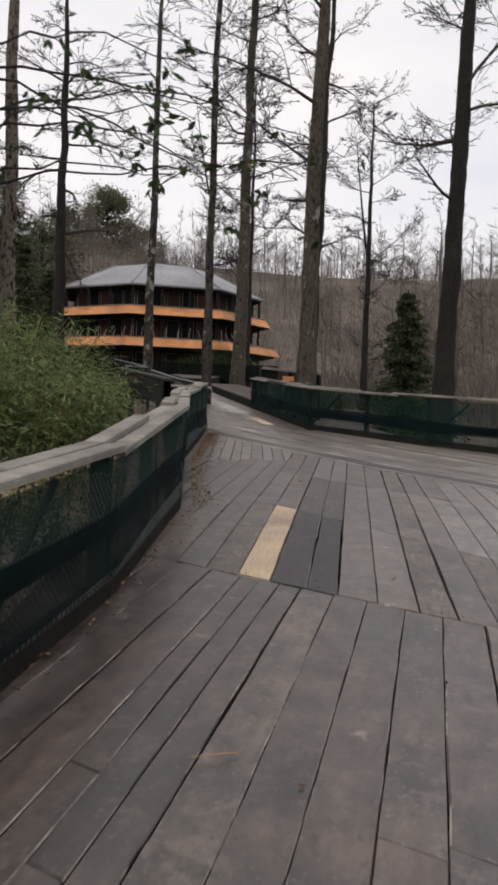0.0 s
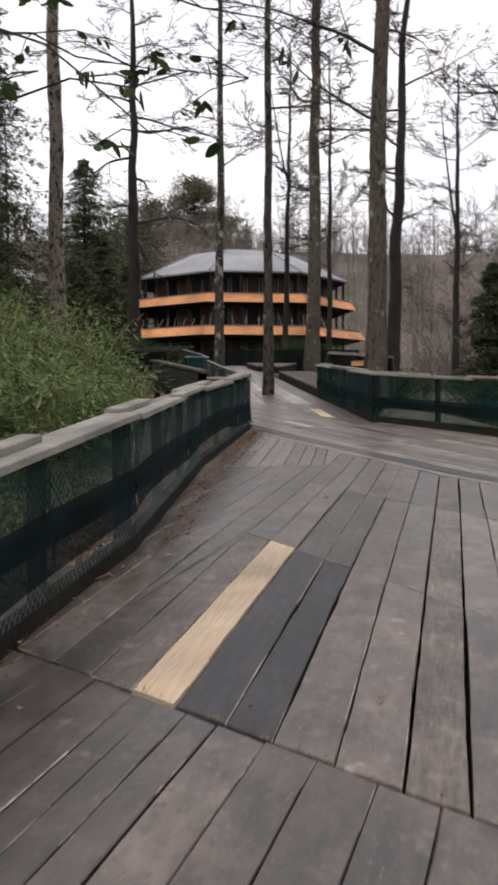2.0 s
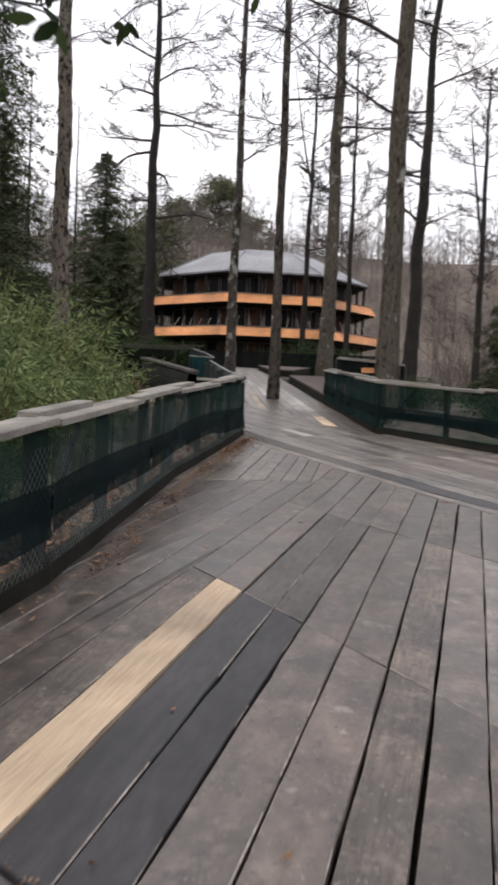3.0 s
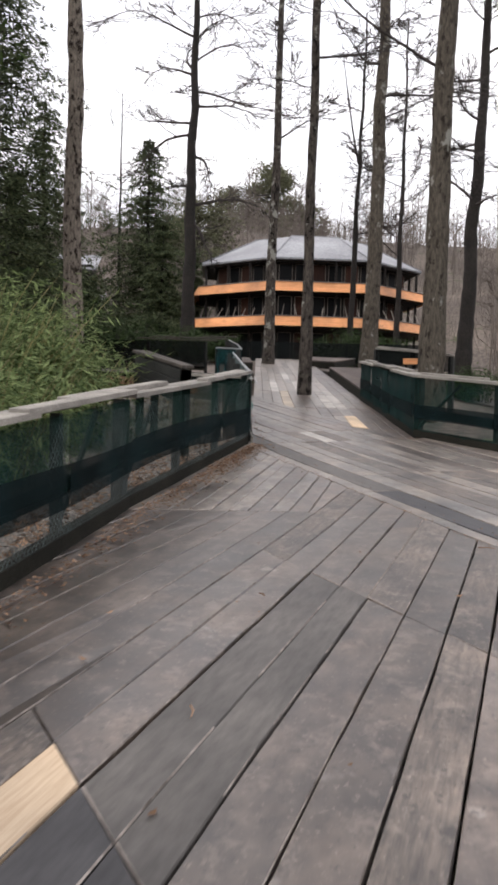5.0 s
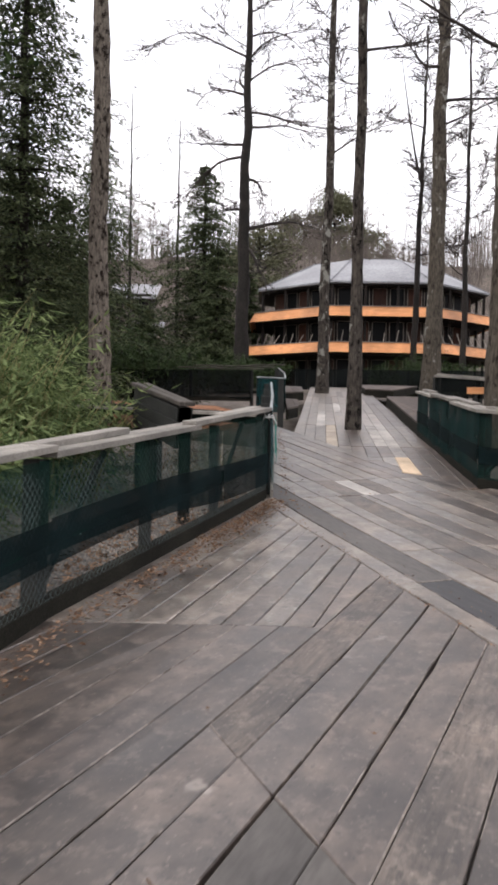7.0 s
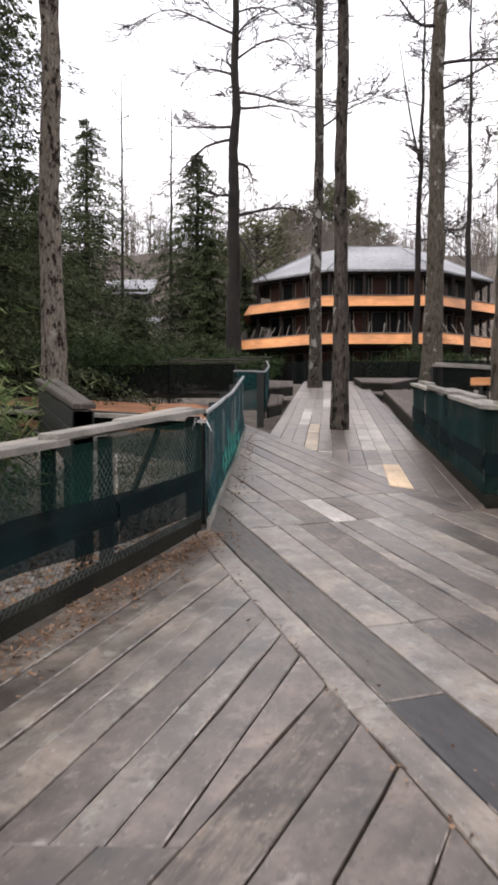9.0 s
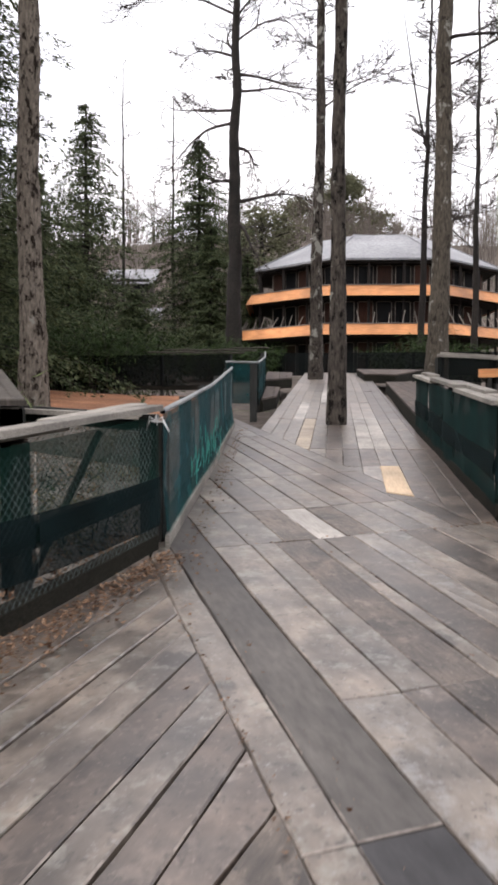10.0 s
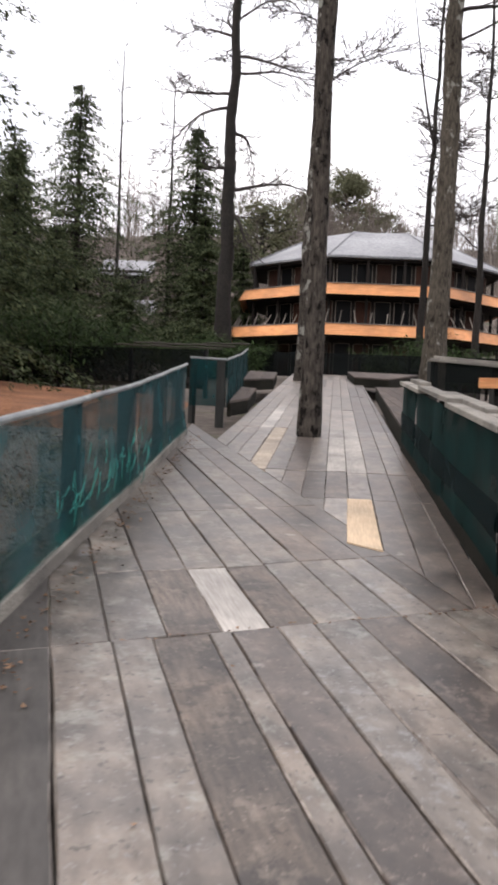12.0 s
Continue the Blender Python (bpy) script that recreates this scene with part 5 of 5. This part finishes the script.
def boards(poly, d, seams, joint_n, joints, pick=None, gap=0.0045, stagger=0.0, mix=None):
    """Fill an outline with boards along d between the seams, cut at the joints."""
    n = (-d[1], d[0])
    if n[0] < 0:
        n = (-n[0], -n[1])
    for s0, s1 in zip(seams, seams[1:]):
        wide = 2.2 if plank_rng.random() < 0.15 else 1.0
        strip = band(poly, n, s0 + gap * plank_rng.uniform(0.15, 0.9) * wide, s1 - gap * plank_rng.uniform(0.15, 0.9))
        if len(strip) < 3:
            continue
        shift = plank_rng.uniform(-stagger, stagger)
        cuts = [-99] + [j + shift for j in (joints(s0) if callable(joints) else joints)] + [99]
        for i, (j0, j1) in enumerate(zip(cuts, cuts[1:])):
            piece = band(strip, joint_n, j0 + 0.0035, j1 - 0.0035)
            if len(piece) < 3:
                continue
            mat = (pick(s0, i) if pick else None) or plank_rng.choices(*zip(*(mix or DARK)))[0]
            plank(piece, d, mat, plank_rng.uniform(-0.004, 0.004))


def steps_of(start, pitch, lo, hi):
    k0 = math.floor((lo - start) / pitch)
    return [start + pitch * k for k in range(k0, int((hi - start) / pitch) + 2)]


BIG = [(-14, -14), (14, -14), (14, 45), (-14, 45)]
# first stretch
A_DIR, A0_DIR, A4_DIR, B_DIR, C_DIR = (0.37, 0.929), (0.455, 0.8905), (0.262, 0.965), (-0.275, 0.9614), (0.06, 0.9982)
A_N, B_N = (0.929, -0.37), (0.9614, 0.275)
JA = (0.72, 0.694)
DARK = ((M_DECK, 56), (M_DECK_SCUFF, 30), (M_DECK_ROUGH, 14))
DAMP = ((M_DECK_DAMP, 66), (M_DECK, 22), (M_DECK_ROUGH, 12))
DUSTY = ((M_DECK, 8), (M_DECK_SCUFF, 34), (M_DECK_ROUGH, 8), (M_DECK_WORN, 50))
SMOOTH = ((M_DECK, 60), (M_DECK_SCUFF, 40))
MIXED = ((M_DECK_SCUFF, 24), (M_DECK_ROUGH, 8), (M_DECK_WORN, 60), (M_DECK_GREY, 14))
GREY = ((M_DECK_SCUFF, 16), (M_DECK_ROUGH, 6), (M_DECK_WORN, 66), (M_DECK_GREY, 20))
FAR_GREY = ((M_DECK_SCUFF, 10), (M_DECK_WORN, 60), (M_DECK_GREY, 40))
zone = band(clip(clip(clip(BIG, -0.923, 0.385, 2.25), JA[0], JA[1], -1.476), B_N[0], B_N[1], 3.40), (0, 1), -11, 20)
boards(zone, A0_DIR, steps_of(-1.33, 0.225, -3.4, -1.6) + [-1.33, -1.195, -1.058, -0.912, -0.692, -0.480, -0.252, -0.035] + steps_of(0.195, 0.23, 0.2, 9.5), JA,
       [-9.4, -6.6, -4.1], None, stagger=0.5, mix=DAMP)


# second stretch, with patched boards
def pick_a(s, i):
    k = round(s, 3)
    if i == 0:
        return {-1.455: M_FRESH, -1.233: M_SLATE, -0.987: M_SLATE, -0.786: M_DECK, -0.543: M_DECK_SCUFF, -0.305: M_DECK_ROUGH, -0.09: M_DECK}.get(k)
    if i == 1:
        return {-1.233: M_SLATE_PALE, -0.987: M_SLATE_PALE, -0.786: M_DECK, -0.305: M_DECK_ROUGH, -0.543: M_DECK_SCUFF}.get(k)
    return {-0.786: M_DECK_ROUGH}.get(k)


def pick_dusty(s, i):
    return plank_rng.choices(*zip(*DUSTY))[0]


zone = clip(clip(clip(BIG, -0.971, 0.2377, 2.36), -JA[0], -JA[1], 1.456), B_N[0], B_N[1], 3.40)
main = [-1.69, -1.455, -1.233, -0.987, -0.786, -0.543, -0.305, -0.09]
boards(clip(zone, A_N[0], A_N[1], 0.13), A_DIR, main + [0.13], (0.908, 0.419), [0.34, 2.40], pick_a)
boards(clip(zone, -A_N[0], -A_N[1], -0.13), A_DIR, steps_of(0.13, 0.2225, 0.14, 9.0), (0.908, 0.419), [0.34, 2.40], pick_dusty)
boards(clip(clip(zone, A_N[0], A_N[1], -1.69), 0, 1, 6.57), A_DIR, steps_of(-1.69, 0.228, -4.4, -1.8), (0.908, 0.419), [], None, gap=0.004, mix=SMOOTH)
boards(clip(clip(zone, A_N[0], A_N[1], -1.695), 0, -1, -6.575), A4_DIR, steps_of(-2.0, 0.175, -3.6, -2.2) + [-2.0, -1.825, -1.676, -1.52, -1.335, -1.174, -1.009, -0.81, -0.6],
       (0, 1), [], None, gap=0.004, mix=DUSTY)
# third stretch, beyond the border board
JB = (-0.39, 0.9208)
FN = (0.8729, 0.4879)
RF = 8.72
lower = [3.40, 3.575, 3.865, 4.14, 4.33, 4.60, 4.71, 4.95, 5.14, 5.38, 5.645] + steps_of(5.89, 0.245, 5.9, 8.4)
upper = [3.40, 3.575, 3.865, 4.13, 4.40, 4.67, 4.92, 5.17, 5.41, 5.64, 5.86, 6.08]
zone_b = band(clip(BIG, -1, 0, -0.42), (0, 1), -9, 22)
def pick_b(s, i):
    if s < 3.45:
        return M_DECK_WORN
    if abs(s - 3.575) < 0.01:
        return M_SLATE if i <= 3 else M_SLATE_PALE
    if abs(s - 4.33) < 0.01:
        return M_DECK_ROUGH
    if abs(s - 5.14) < 0.02 and i == 1:
        return M_PALE
    return None


boards(clip(clip(zone_b, JB[0], JB[1], 9.96), FN[0], FN[1], RF), B_DIR, lower, JB, lambda c: [-2.0, 1.2, 3.4, 6.45] if c < 3.7 else [-2.0, 1.2, 4.3, 7.35], pick_b, mix=GREY)


def pick_b2(s, i):
    if abs(s - 4.67) < 0.01 and i == 0:
        return M_PALE
    return M_SLATE_PALE if abs(s - 3.575) < 0.01 else None


boards(clip(clip(zone_b, -JB[0], -JB[1], -9.965), B_N[0], B_N[1], 6.08), B_DIR, upper, JB, [11.05, 12.67, 16.1], pick_b2, stagger=0.04, mix=MIXED)
# fourth stretch, up to the lodge
def pick_c(s, i):
    k = round((s - 1.742) / 0.2145)
    if k >= 0 or (i == 1 and k > -5) or (i == 2 and k in (-3, -4)):
        return plank_rng.choice((M_DECK_SCUFF, M_DECK_SCUFF, M_DECK, M_DECK_WORN))
    return {(-1, 2): M_PALE, (-2, 2): M_PALE, (-6, 2): M_PALE_TAN, (-4, 3): M_PALE, (-7, 3): M_PALE, (-5, 4): M_PALE}.get((k, i))


zone_c = clip(clip(BIG, -B_N[0], -B_N[1], -6.085), -JB[0], -JB[1], -9.965)
zone_c = clip(band(clip(zone_c, -1, 0, -0.44), (0, 1), 11, 39), 0.9985, -0.055, 2.37)
boards(zone_c, C_DIR, steps_of(1.742, 0.2145, 0.0, 3.2), (0.0, 1.0), [15.0, 16.5, 20.6, 24.2, 28.0, 31.8, 35.4], pick_c, gap=0.003, stagger=0.04, mix=FAR_GREY)

plank([(2.30, 13.38), (2.53, 13.17), (2.635, 14.97), (2.415, 14.97)], C_DIR, M_FRESH, 0.014, False)

for _mat, _v, _f in far_boards.values():
    tagged(part("far_planking", mesh("far_planking", _v, _f, _mat), boardwalk), kind="stuff")


# ---- litter on the boards ----
def litter():
    """Fallen leaves drifted along the foot of the fence, past counting."""
    rng = random.Random(91)
    s = Soup()
    runs = [((-3.1, -2.0), (-1.55, 2.1), 320, 0.10), ((-1.55, 2.1), (-0.70, 6.6), 1200, 0.12), ((-0.70, 6.6), (0.50, 11.0), 2600, 0.13), ((0.60, 11.2), (0.60, 19.0), 480, 0.08), ((-0.15, 8.9), (0.5, 11.05), 900, 0.15)]
    for p, q, n, w in runs:
        d = (Vector(q) - Vector(p)).normalized()
        side = Vector((d.y, -d.x))
        for _ in range(n):
            c = Vector(p).lerp(Vector(q), rng.random()) + side * abs(rng.gauss(0.02, w))
            a = rng.uniform(0, 6.283)
            dr = Vector((math.cos(a), math.sin(a), rng.uniform(-0.1, 0.5))).normalized()
            sd = dr.cross(Vector((rng.uniform(-0.5, 0.5), rng.uniform(-0.5, 0.5), 1))).normalized()
            size = 0.010 + 0.036 * rng.random() ** 2.5
            s.leaf(Vector((c.x, c.y, deck_z(c.y) + rng.uniform(0.008, 0.025))), dr, sd, size, size * 0.6)
    for _ in range(7):
        x, y = rng.uniform(-2.4, 2.4), rng.uniform(-4, 11)
        if -0.971 * x + 0.2377 * y > 2.2:
            continue
        a = rng.uniform(0, 6.283)
        z = deck_z(y) + 0.012
        ln = rng.uniform(0.06, 0.2)
        d = Vector((math.cos(a), math.sin(a), 0)) * ln
        p = Vector((x, y, z))
        s.tube([p, p + d * 0.5 + Vector((0.01, -0.012, 0.006)), p + d], [0.003, 0.004, 0.002], 4)
    for _ in range(60):
        x, y = rng.uniform(-2.6, 3.0), rng.uniform(-4, 12)
        if -0.971 * x + 0.2377 * y > 2.2:
            continue
        a = rng.uniform(0, 6.283)
        dr = Vector((math.cos(a), math.sin(a), rng.uniform(0, 0.3))).normalized()
        size = rng.uniform(0.025, 0.055)
        s.leaf(Vector((x, y, deck_z(y) + 0.014)), dr, dr.cross(Vector((0, 0, 1))).normalized(), size, size * 0.6)
    for _ in range(5200):
        u = rng.random()
        y = -6 + 18 * u
        x = (-3.35 - 0.3 * (2 - y) if y < 2 else -1.66 + 0.235 * (y - 2.1)) - 0.25 - abs(rng.gauss(0, 0.7))
        a = rng.uniform(0, 6.283)
        dr = Vector((math.cos(a), math.sin(a), rng.uniform(-0.1, 0.5))).normalized()
        sd = dr.cross(Vector((rng.uniform(-0.5, 0.5), rng.uniform(-0.5, 0.5), 1))).normalized()
        size = rng.uniform(0.04, 0.10)
        s.leaf(Vector((x, y, ground_z(x, y) + 0.19)), dr, sd, size, size * 0.6)
    seams = [((0.42, 11.1), (3.15, 1.0), 520, 0.02), ((0.60, 11.2), (3.30, 1.6), 160, 0.02), ((-2.0, 0.0), (0.95, -3.1), 160, 0.015), ((0.9, 11.2), (3.1, 12.1), 130, 0.02)]
    for p, q, n, w in seams:
        d = (Vector(q) - Vector(p)).normalized()
        side = Vector((d.y, -d.x))
        for _ in range(n):
            c = Vector(p).lerp(Vector(q), rng.random()) + side * rng.gauss(0, w)
            a = rng.uniform(0, 6.283)
            dr = Vector((math.cos(a), math.sin(a), rng.uniform(-0.1, 0.4))).normalized()
            sd = dr.cross(Vector((rng.uniform(-0.6, 0.6), rng.uniform(-0.6, 0.6), 1))).normalized()
            size = 0.006 + 0.022 * rng.random() ** 3
            s.leaf(Vector((c.x, c.y, deck_z(c.y) + 0.008)), dr, sd, size, size * 0.7)
    for _ in range(2600):
        x, y = rng.uniform(-3.6, 0.25), rng.uniform(11.8, 20.5)
        a = rng.uniform(0, 6.283)
        dr = Vector((math.cos(a), math.sin(a), rng.uniform(-0.1, 0.5))).normalized()
        size = rng.uniform(0.04, 0.09)
        s.leaf(Vector((x, y, ground_z(x, y) + 0.22)), dr, dr.cross(Vector((rng.uniform(-0.5, 0.5), rng.uniform(-0.5, 0.5), 1))).normalized(), size, size * 0.6)
    ob = s.ob("fallen_leaf_litter", M_LITTER)
    tagged(ob, "dry tan leaves drifted along the foot of the fence", "leaf litter", kind="stuff")


litter()
